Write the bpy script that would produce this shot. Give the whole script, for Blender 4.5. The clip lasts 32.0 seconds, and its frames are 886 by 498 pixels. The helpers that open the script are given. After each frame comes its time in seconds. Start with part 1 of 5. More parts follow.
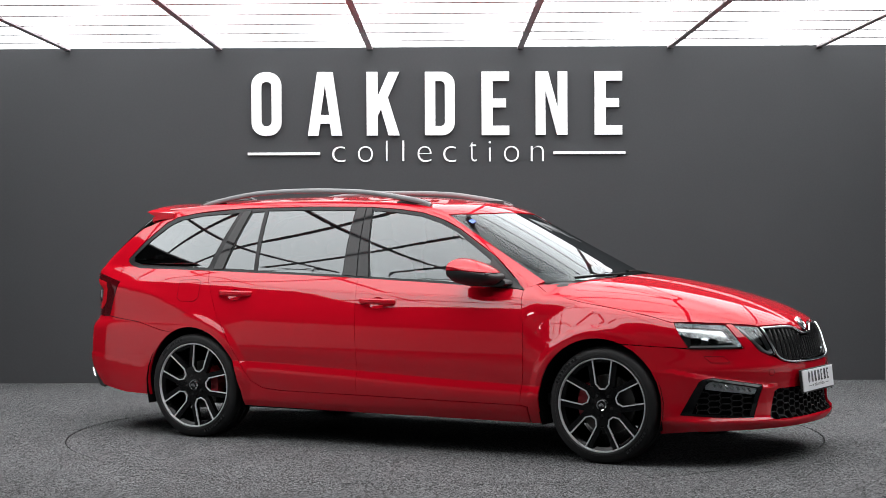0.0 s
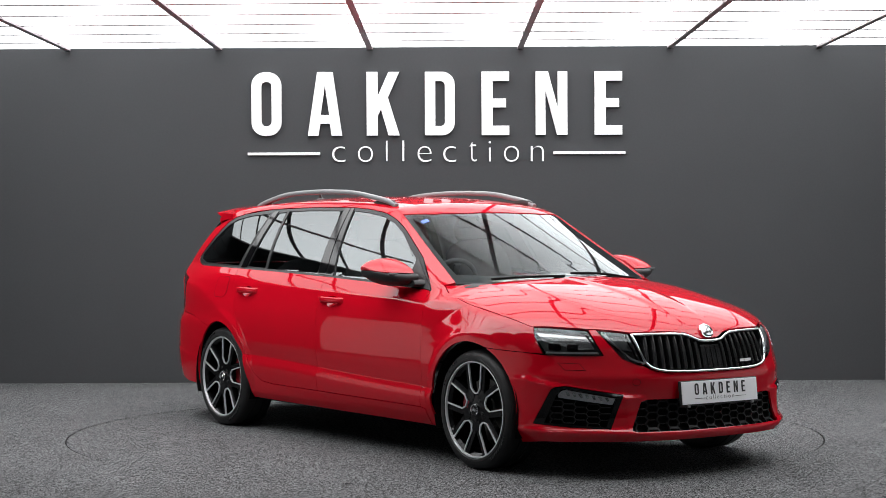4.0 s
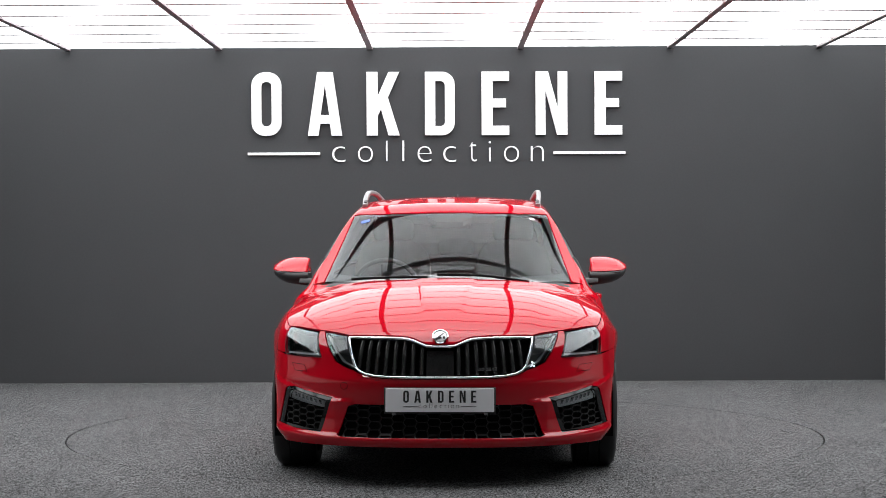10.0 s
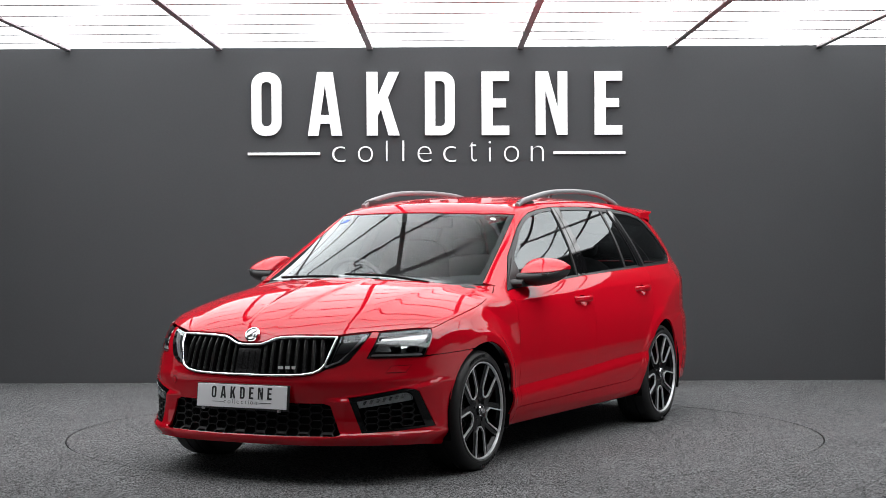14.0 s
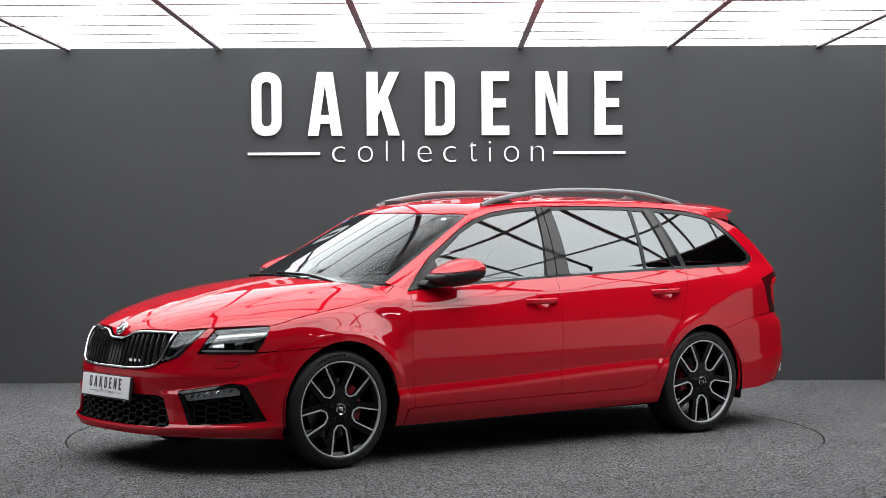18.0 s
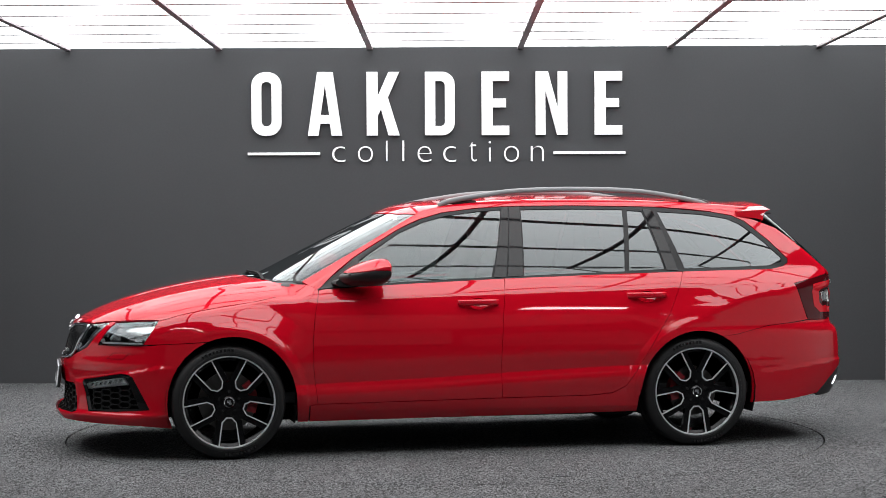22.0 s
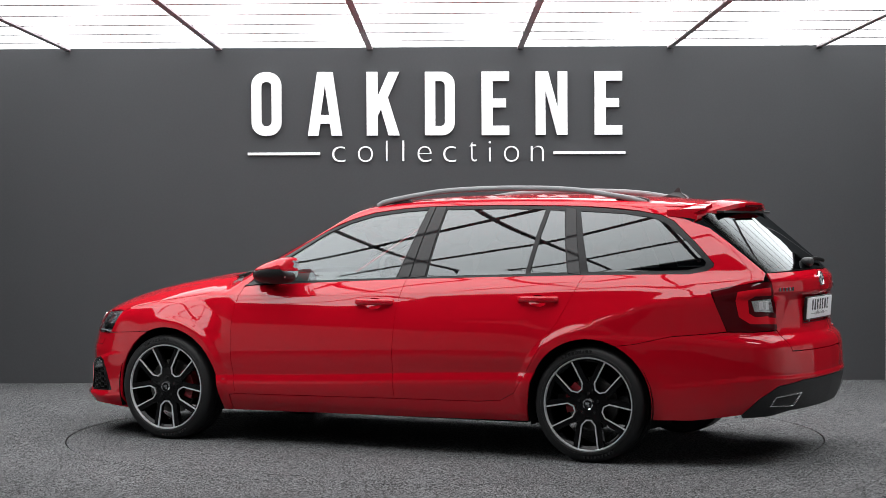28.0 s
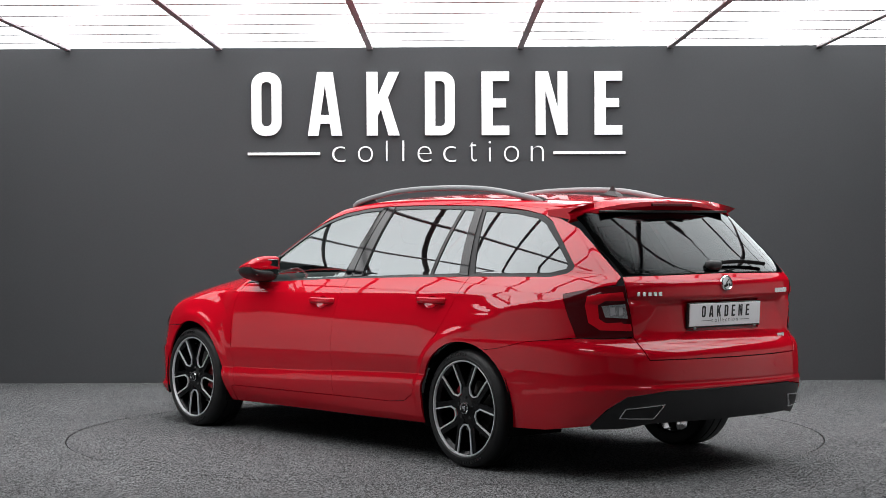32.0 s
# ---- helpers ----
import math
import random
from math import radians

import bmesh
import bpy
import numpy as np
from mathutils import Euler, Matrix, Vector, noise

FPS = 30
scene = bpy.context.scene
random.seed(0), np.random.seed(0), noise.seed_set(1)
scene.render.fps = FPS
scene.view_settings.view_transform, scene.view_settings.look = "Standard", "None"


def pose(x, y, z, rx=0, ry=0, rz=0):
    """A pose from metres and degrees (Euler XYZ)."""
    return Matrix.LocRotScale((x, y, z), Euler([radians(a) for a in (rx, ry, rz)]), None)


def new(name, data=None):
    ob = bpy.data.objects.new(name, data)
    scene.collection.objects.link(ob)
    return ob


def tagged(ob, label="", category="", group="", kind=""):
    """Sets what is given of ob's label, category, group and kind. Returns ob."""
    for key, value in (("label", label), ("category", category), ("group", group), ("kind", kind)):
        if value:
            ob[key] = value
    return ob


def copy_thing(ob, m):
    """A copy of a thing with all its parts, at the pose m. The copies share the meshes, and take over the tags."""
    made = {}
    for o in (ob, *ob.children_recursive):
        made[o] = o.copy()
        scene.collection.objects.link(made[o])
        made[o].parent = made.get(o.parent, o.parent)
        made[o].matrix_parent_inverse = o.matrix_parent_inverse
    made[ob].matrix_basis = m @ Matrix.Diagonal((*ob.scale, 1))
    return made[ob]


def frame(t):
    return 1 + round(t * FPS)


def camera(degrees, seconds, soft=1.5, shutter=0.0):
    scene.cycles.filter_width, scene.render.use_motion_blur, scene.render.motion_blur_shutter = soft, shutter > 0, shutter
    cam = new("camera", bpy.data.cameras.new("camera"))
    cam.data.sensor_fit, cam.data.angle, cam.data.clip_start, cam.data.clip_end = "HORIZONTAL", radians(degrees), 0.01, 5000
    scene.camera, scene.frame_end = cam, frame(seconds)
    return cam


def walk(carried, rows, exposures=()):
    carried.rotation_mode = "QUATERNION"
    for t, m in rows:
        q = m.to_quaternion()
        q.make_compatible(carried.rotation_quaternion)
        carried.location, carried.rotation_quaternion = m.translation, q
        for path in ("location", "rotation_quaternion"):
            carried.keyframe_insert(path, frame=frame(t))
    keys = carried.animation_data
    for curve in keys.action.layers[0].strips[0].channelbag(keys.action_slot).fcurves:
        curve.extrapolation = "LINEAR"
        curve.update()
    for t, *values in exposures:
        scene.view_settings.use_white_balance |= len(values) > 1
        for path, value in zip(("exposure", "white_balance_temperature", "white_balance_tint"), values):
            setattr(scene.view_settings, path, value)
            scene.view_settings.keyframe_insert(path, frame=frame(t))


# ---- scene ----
from mathutils import geometry

# A car on a slow turntable in a photo studio; the camera stands still.
cam = camera(26.99, 32.0, soft=0.85)
EYE = (0.0, -11.194, 1.273)
CAM_POSE = Matrix.Translation(EYE) @ pose(0, 0, 0, 90 - 0.762, 0, 0.080) @ pose(0, 0, 0, 0, 0, -0.149)
walk(cam, [(0.0, CAM_POSE), (32.0, CAM_POSE)])

# light: lit ceiling panels and strips, weak added glow behind the camera, faint grey world
world = bpy.data.worlds.new("world")
scene.world = world
world.use_nodes = True
world.node_tree.nodes["Background"].inputs[0].default_value = (0.5, 0.52, 0.55, 1)
world.node_tree.nodes["Background"].inputs[1].default_value = 0.01
PANEL_GLOW = 3.9
FILL_GLOW = 0.06
BACKDROP_GLOW = 0.06
scene.view_settings.exposure = 0.0


# ---- materials ----
def material(name, base, rough=0.5, metal=0.0, coat=0.0, spec=0.5, glow=None, glow_strength=0.0):
    m = bpy.data.materials.new(name)
    m.use_nodes = True
    b = m.node_tree.nodes["Principled BSDF"]
    b.inputs["Base Color"].default_value = (*base, 1)
    b.inputs["Roughness"].default_value = rough
    b.inputs["Metallic"].default_value = metal
    b.inputs["Coat Weight"].default_value = coat
    b.inputs["Coat Roughness"].default_value = 0.02
    b.inputs["Specular IOR Level"].default_value = spec
    if glow:
        b.inputs["Emission Color"].default_value = (*glow, 1)
        b.inputs["Emission Strength"].default_value = glow_strength
    return m


def node(m, kind, **values):
    n = m.node_tree.nodes.new(kind)
    for key, v in values.items():
        n.inputs[key.replace("_", " ")].default_value = v
    return n


def speckle(m, scale, dark, light, bump=0.0, rough=None, fine=0.0, spread=(0.3, 0.7), large=0.0):
    """Grain of a scale, colour between dark and light, with relief."""
    t = m.node_tree
    b = t.nodes["Principled BSDF"]
    co = t.nodes.new("ShaderNodeTexCoord")
    n = node(m, "ShaderNodeTexNoise", Scale=scale, Detail=8.0, Roughness=0.8)
    t.links.new(co.outputs["Object"], n.inputs["Vector"])
    r = t.nodes.new("ShaderNodeValToRGB")
    r.color_ramp.elements[0].position, r.color_ramp.elements[1].position = spread
    r.color_ramp.elements[0].color, r.color_ramp.elements[1].color = (*dark, 1), (*light, 1)
    t.links.new(n.outputs["Fac"], r.inputs["Fac"])
    out = r.outputs["Color"]
    if large:
        n2 = node(m, "ShaderNodeTexNoise", Scale=1.3, Detail=4.0, Roughness=0.6)
        t.links.new(co.outputs["Object"], n2.inputs["Vector"])
        mr = node(m, "ShaderNodeMapRange", From_Min=0.3, From_Max=0.7, To_Min=1 - large, To_Max=1 + large)
        t.links.new(n2.outputs["Fac"], mr.inputs["Value"])
        mix = t.nodes.new("ShaderNodeMix")
        mix.data_type, mix.blend_type = "RGBA", "MULTIPLY"
        mix.inputs["Factor"].default_value = 1.0
        t.links.new(out, mix.inputs[6])
        t.links.new(mr.outputs["Result"], mix.inputs[7])
        out = mix.outputs[2]
    t.links.new(out, b.inputs["Base Color"])
    if bump:
        bp = node(m, "ShaderNodeBump", Strength=bump, Distance=0.004)
        t.links.new(n.outputs["Fac"], bp.inputs["Height"])
        t.links.new(bp.outputs["Normal"], b.inputs["Normal"])
    return m


def glass(name, tint, gloss=1.0, ior=1.5, steep=1.0, cut=0.0, curve=()):
    """A thin pane: tinted see-through, with mirror gloss by angle (curve: its share from face on to edge on)."""
    m = bpy.data.materials.new(name)
    m.use_nodes = True
    t = m.node_tree
    t.nodes.clear()
    out = t.nodes.new("ShaderNodeOutputMaterial")
    mix = t.nodes.new("ShaderNodeMixShader")
    tr = t.nodes.new("ShaderNodeBsdfTransparent")
    tr.inputs[0].default_value = (*tint, 1)
    gl = t.nodes.new("ShaderNodeBsdfGlossy")
    gl.inputs["Roughness"].default_value = 0.01
    gl.inputs["Color"].default_value = (gloss * 0.93, gloss * 0.985, gloss, 1)
    if curve:
        lw = node(m, "ShaderNodeLayerWeight", Blend=0.5)
        less = t.nodes.new("ShaderNodeValToRGB")
        e = less.color_ramp.elements
        e[0].position, e[1].position = curve[0][0], curve[-1][0]
        e[0].color, e[1].color = (*[curve[0][1]] * 3, 1), (*[curve[-1][1]] * 3, 1)
        for at, v in curve[1:-1]:
            e.new(at).color = (v, v, v, 1)
        t.links.new(lw.outputs["Facing"], less.inputs["Fac"])
    else:
        fr = t.nodes.new("ShaderNodeFresnel")
        fr.inputs["IOR"].default_value = ior
        less = t.nodes.new("ShaderNodeMath")
        less.operation, less.use_clamp = "MULTIPLY_ADD", True
        less.inputs[1].default_value, less.inputs[2].default_value = steep, -cut * steep
        t.links.new(fr.outputs[0], less.inputs[0])
    t.links.new(less.outputs[0], mix.inputs[0])
    t.links.new(tr.outputs[0], mix.inputs[1])
    t.links.new(gl.outputs[0], mix.inputs[2])
    t.links.new(mix.outputs[0], out.inputs[0])
    return m


# side panes' gloss by angle, tuned to how bright their reflections look
PANE_GLOSS = ((0.0, 0.062), (0.09, 0.072), (0.22, 0.115), (0.36, 0.155), (0.50, 0.15), (0.64, 0.12), (0.76, 0.16), (0.90, 0.40), (1.0, 0.85))


def carpet():
    """Short tufts, each of its own grey, under broad faint unevenness."""
    m = material("grey_carpet", (0.07, 0.07, 0.074), 0.95, spec=0.1)
    t = m.node_tree
    co = t.nodes.new("ShaderNodeTexCoord")
    v = node(m, "ShaderNodeTexVoronoi", Scale=175.0, Randomness=1.0)
    t.links.new(co.outputs["Object"], v.inputs["Vector"])
    sep = t.nodes.new("ShaderNodeSeparateColor")
    t.links.new(v.outputs["Color"], sep.inputs[0])
    r = t.nodes.new("ShaderNodeValToRGB")
    r.color_ramp.elements[0].position, r.color_ramp.elements[1].position = 0.37, 1.0
    r.color_ramp.elements[0].color, r.color_ramp.elements[1].color = (0.009, 0.0092, 0.0097, 1), (0.276, 0.280, 0.288, 1)
    t.links.new(sep.outputs[0], r.inputs["Fac"])
    n = node(m, "ShaderNodeTexNoise", Scale=1.6, Detail=5.0, Roughness=0.6)
    t.links.new(co.outputs["Object"], n.inputs["Vector"])
    mr = node(m, "ShaderNodeMapRange", From_Min=0.3, From_Max=0.7, To_Min=0.88, To_Max=1.08)
    t.links.new(n.outputs["Fac"], mr.inputs["Value"])
    mix = t.nodes.new("ShaderNodeMix")
    mix.data_type, mix.blend_type = "RGBA", "MULTIPLY"
    mix.inputs["Factor"].default_value = 1.0
    t.links.new(r.outputs["Color"], mix.inputs[6])
    t.links.new(mr.outputs["Result"], mix.inputs[7])
    t.links.new(mix.outputs[2], t.nodes["Principled BSDF"].inputs["Base Color"])
    return m


CARPET = carpet()
SCUFF = material("worn_carpet_mark", (0.03, 0.03, 0.032), 0.95, spec=0.1)
WALL_PAINT = speckle(material("charcoal_wall_paint", (0.08, 0.082, 0.087), 0.75, spec=0.25), 60, (0.041, 0.0427, 0.0452), (0.048, 0.050, 0.0528), bump=0.05, large=0.04)
BEAM = speckle(material("ceiling_frame_metal", (0.05, 0.045, 0.047), 0.5), 40, (0.33, 0.292, 0.302), (0.44, 0.392, 0.405))
PANEL = material("lit_panel", (0.8, 0.8, 0.8), 0.6, glow=(0.965, 0.985, 1.0), glow_strength=PANEL_GLOW)
FILL_PANEL = material("dim_fill_panel", (0.8, 0.8, 0.8), 0.6, glow=(0.965, 0.985, 1.0), glow_strength=FILL_GLOW)
GLOW_SHEET = material("dim_glowing_sheet", (0.5, 0.5, 0.5), 0.8, glow=(0.95, 0.98, 1.0), glow_strength=BACKDROP_GLOW)
SIGN_WHITE = speckle(material("sign_white_paint", (0.8, 0.8, 0.81), 0.45), 30, (0.76, 0.765, 0.775), (0.82, 0.82, 0.825))
# near-black: shade put into gaps and recesses, also wheel liners and underside
SHADE_AND_LINER = material("gap_shade_and_liner_black", (0.006, 0.006, 0.006), 0.95, spec=0.05)


def car_paint():
    m = material("red_car_paint", (0.52, 0.006, 0.012), 0.5, coat=1.0, spec=0.0)
    t = m.node_tree
    b = t.nodes["Principled BSDF"]
    b.inputs["Coat IOR"].default_value = 1.58
    co = t.nodes.new("ShaderNodeTexCoord")
    n = node(m, "ShaderNodeTexNoise", Scale=900.0, Detail=2.0)
    t.links.new(co.outputs["Object"], n.inputs["Vector"])
    r = t.nodes.new("ShaderNodeValToRGB")
    r.color_ramp.elements[0].color, r.color_ramp.elements[1].color = (0.415, 0.0022, 0.0105, 1), (0.455, 0.0028, 0.0125, 1)
    t.links.new(n.outputs["Fac"], r.inputs["Fac"])
    t.links.new(r.outputs["Color"], b.inputs["Base Color"])
    # a camera filter's glare cut is put into the lacquer: less gloss at middle slants
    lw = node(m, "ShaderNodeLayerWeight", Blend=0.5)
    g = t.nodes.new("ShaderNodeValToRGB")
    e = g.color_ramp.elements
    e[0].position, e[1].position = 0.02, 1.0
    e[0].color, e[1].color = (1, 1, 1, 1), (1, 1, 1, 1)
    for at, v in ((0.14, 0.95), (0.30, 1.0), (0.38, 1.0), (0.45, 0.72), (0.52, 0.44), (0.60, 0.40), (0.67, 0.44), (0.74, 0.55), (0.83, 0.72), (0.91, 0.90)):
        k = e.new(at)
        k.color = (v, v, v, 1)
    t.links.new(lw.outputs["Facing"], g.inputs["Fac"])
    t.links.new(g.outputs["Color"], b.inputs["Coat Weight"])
    # the slight orange peel of sprayed lacquer
    p = node(m, "ShaderNodeTexNoise", Scale=55.0, Detail=1.0)
    t.links.new(co.outputs["Object"], p.inputs["Vector"])
    bp = node(m, "ShaderNodeBump", Strength=0.012, Distance=0.002)
    t.links.new(p.outputs["Fac"], bp.inputs["Height"])
    t.links.new(bp.outputs["Normal"], b.inputs["Coat Normal"])
    return m


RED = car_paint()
ROOM_WHITE = speckle(material("pale_reflector_paint", (0.7, 0.7, 0.69), 0.6), 40, (0.74, 0.74, 0.735), (0.80, 0.80, 0.795))
STRIP = material("bright_strip_light", (0.8, 0.8, 0.8), 0.6, glow=(0.98, 0.99, 1.0), glow_strength=14.0)
PLASTIC = speckle(material("black_plastic", (0.02, 0.02, 0.021), 0.55), 300, (0.008, 0.008, 0.0085), (0.015, 0.015, 0.016), bump=0.15)
TRIM = material("satin_black_trim", (0.012, 0.012, 0.013), 0.38, spec=0.2)
GLOSS_BLACK = material("gloss_black", (0.004, 0.004, 0.0045), 0.06, spec=0.3)
RUBBER = speckle(material("tyre_rubber", (0.006, 0.006, 0.006), 0.5, spec=0.3), 120, (0.0090, 0.0090, 0.0093), (0.0150, 0.0150, 0.0155), bump=0.15)
MACHINED = material("machined_alloy", (0.66, 0.67, 0.69), 0.30, metal=0.45)
CHROME = material("chrome", (0.82, 0.83, 0.85), 0.07, metal=1.0)
RAIL = speckle(material("satin_silver_rail", (0.30, 0.31, 0.32), 0.5, metal=0.3), 80, (0.19, 0.195, 0.20), (0.22, 0.225, 0.23))
RIB = material("moulded_black_rib", (0.010, 0.010, 0.0105), 0.24, spec=0.45)
LAMP_GREY = material("grey_lamp_reflector", (0.62, 0.63, 0.64), 0.18, metal=0.8)
MESH_BLACK = material("black_mesh_plastic", (0.012, 0.012, 0.0125), 0.42, spec=0.3)
WIPER_BLACK = material("wiper_rubber", (0.006, 0.006, 0.006), 0.7, spec=0.1)
EXHAUST = material("dull_chrome", (0.72, 0.72, 0.73), 0.22, metal=1.0)
BADGE_SILVER = material("badge_silver", (0.85, 0.86, 0.88), 0.3, metal=0.4)
STEEL = material("brake_steel", (0.10, 0.097, 0.093), 0.4, metal=1.0)
CALIPER = material("red_caliper_paint", (0.22, 0.006, 0.012), 0.4)
DARK_CLOTH = speckle(material("dark_cabin_trim", (0.02, 0.02, 0.021), 0.8), 200, (0.030, 0.030, 0.032), (0.06, 0.06, 0.063))
CABIN_GREY = material("grey_headlining", (0.22, 0.22, 0.22), 0.9)
# steep and cut put a filter's glare cut into the front and rear glass
WINDSCREEN = glass("windscreen_glass", (0.76, 0.82, 0.80), gloss=0.42, ior=1.5, steep=3.6, cut=0.076)
SIDE_GLASS = glass("side_glass", (0.42, 0.49, 0.47), gloss=1.0, curve=PANE_GLOSS)
PRIVACY = glass("privacy_glass", (0.12, 0.13, 0.135), gloss=1.0, curve=PANE_GLOSS)
REAR_GLASS = glass("rear_glass", (0.12, 0.13, 0.135), gloss=0.30, ior=1.5, steep=3.6, cut=0.05)
WHEEL_BLACK = material("wheel_black", (0.003, 0.003, 0.0033), 0.12, spec=0.2)
LENS = glass("clear_lens", (0.90, 0.92, 0.92), ior=1.6)
RED_LENS = material("red_lamp_lens", (0.58, 0.006, 0.016), 0.12, spec=0.3)
SMOKED = material("smoked_red_lens", (0.060, 0.002, 0.004), 0.05, spec=0.3)
LAMP_SILVER = material("lamp_reflector", (0.70, 0.71, 0.73), 0.3, metal=0.6)
LAMP_DARK = material("lamp_housing", (0.05, 0.052, 0.055), 0.3)
LED_WHITE = material("white_light_guide", (0.75, 0.77, 0.8), 0.25)
PLATE_WHITE = material("plate_white", (0.86, 0.86, 0.88), 0.35)
PLATE_INK = material("plate_ink", (0.02, 0.02, 0.022), 0.5)
BLUE_TICKET = material("blue_sticker", (0.05, 0.13, 0.5), 0.5)

# ---- building helpers ----
def part(name, mesh, mat, parent, label="", category="", group="", kind=""):
    """Links (verts, faces[, normals]) or a bmesh as one mesh object."""
    me = bpy.data.meshes.new(name)
    if isinstance(mesh, bmesh.types.BMesh):
        mesh.to_mesh(me)
        mesh.free()
    elif isinstance(mesh, bpy.types.Mesh):
        me = mesh
    else:
        me.from_pydata([tuple(v) for v in mesh[0]], [], [tuple(int(i) for i in f) for f in mesh[1]])
        me.update()
    if len(me.materials) == 0:
        me.materials.append(mat)
    ob = new(name, me)
    if parent:
        ob.parent = parent
    if not isinstance(mesh, (bmesh.types.BMesh, bpy.types.Mesh)) and len(mesh) > 2:
        for p in me.polygons:
            p.use_smooth = True
        me.normals_split_custom_set_from_vertices([tuple(n) for n in mesh[2]])
    return tagged(ob, label, category, group, kind)


def empty(name, label, category, group=""):
    return tagged(new(name), label, category, group)


def mirrored(mesh):
    """The same mesh on the car's other side."""
    v = np.array(mesh[0], float) * (1, -1, 1)
    f = [tuple(reversed(a)) for a in mesh[1]]
    return (v, f, np.array(mesh[2]) * (1, -1, 1)) if len(mesh) > 2 else (v, f)


def box(bm, cx, cy, cz, sx, sy, sz, bevel=0.0, turn=None):
    m = Matrix.Translation((cx, cy, cz)) @ (turn or Matrix()) @ Matrix.Diagonal((sx, sy, sz, 1))
    vs = bmesh.ops.create_cube(bm, size=1, matrix=m)["verts"]
    if bevel:
        es = list({e for v in vs for e in v.link_edges})
        bmesh.ops.bevel(bm, geom=es, offset=bevel, segments=2, profile=0.5, affect="EDGES")
    return bm


def boxes(*rows, bevel=0.0):
    bm = bmesh.new()
    for r in rows:
        box(bm, *r, bevel=bevel)
    return bm


def smooth(ob, angle=40):
    for p in ob.data.polygons:
        p.use_smooth = True
    ob.data.set_sharp_from_angle(angle=radians(angle))
    return ob


def lathe(profile, steps=64, axis="y"):
    """A turned body from (radius, place along the axis) pairs, as verts and faces."""
    vs, fs = [], []
    n = len(profile)
    for i in range(steps):
        a = 2 * math.pi * i / steps
        for r, h in profile:
            vs.append((r * math.cos(a), h, r * math.sin(a)))
    for i in range(steps):
        j = (i + 1) % steps
        for k in range(n - 1):
            fs.append((i * n + k, i * n + k + 1, j * n + k + 1, j * n + k))
    return vs, fs


def dense(loop, step, rounded=False):
    """A closed outline with points every step metres; rounded: through a soft curve."""
    p = np.array(loop, float)
    if rounded:
        out = []
        n = len(p)
        for i in range(n):
            a, b, c, d = p[i - 1], p[i], p[(i + 1) % n], p[(i + 2) % n]
            k = max(2, int(np.linalg.norm(c - b) / step))
            for s in np.arange(k) / k:
                out.append(0.5 * (2 * b + (c - a) * s + (2 * a - 5 * b + 4 * c - d) * s * s + (3 * b - a - 3 * c + d) * s ** 3))
        return np.array(out)
    out = []
    for i in range(len(p)):
        a, b = p[i], p[(i + 1) % len(p)]
        k = max(1, int(math.ceil(np.linalg.norm(b - a) / step)))
        out += [a + (b - a) * s for s in np.arange(k) / k]
    return np.array(out)


def area(loop):
    x, y = loop[:, 0], loop[:, 1]
    return 0.5 * np.sum(x * np.roll(y, -1) - y * np.roll(x, -1))


def shrink(loop, by):
    e = np.roll(loop, -1, 0) - loop
    e /= np.maximum(np.linalg.norm(e, axis=1), 1e-9)[:, None]
    n = np.stack([-e[:, 1], e[:, 0]], 1)
    m = n + np.roll(n, 1, 0)
    m /= np.maximum(np.linalg.norm(m, axis=1), 0.3)[:, None] ** 2 / 2
    return loop + m * by / 2


def inside(pts, loop):
    c = np.zeros(len(pts), bool)
    for a, b in zip(loop, np.roll(loop, -1, 0)):
        up = (a[1] > pts[:, 1]) != (b[1] > pts[:, 1])
        c ^= up & (pts[:, 0] < (b[0] - a[0]) * (pts[:, 1] - a[1]) / (b[1] - a[1] + 1e-12) + a[0])
    return c


# ways of laying a flat outline onto the car's outer form
def lay_side(q):
    o = np.stack([q[:, 0], q[:, 0] * 0, q[:, 1]], 1)
    return cast(o, np.tile((0.0, 1.0, 0.0), (len(q), 1)), 1.2)


def lay_top(q):
    o = np.stack([q[:, 0], q[:, 1], q[:, 0] * 0 + 0.6], 1)
    return cast(o, np.tile((0.0, 0.0, 1.0), (len(q), 1)), 1.2)


def lay_round(cx, way):
    """Outline in (angle in degrees / 60, height) seen from an upright axis at cx."""
    def lay(q):
        a = np.radians(q[:, 0] * 60)
        o = np.stack([q[:, 0] * 0 + cx, q[:, 0] * 0, q[:, 1]], 1)
        return cast(o, np.stack([way * np.cos(a), np.sin(a), a * 0], 1), 2.2)
    return lay


lay_nose = lay_round(1.15, 1)
lay_tail = lay_round(-1.25, -1)


def ang(*pts):
    return [(a / 60, z) for a, z in pts]


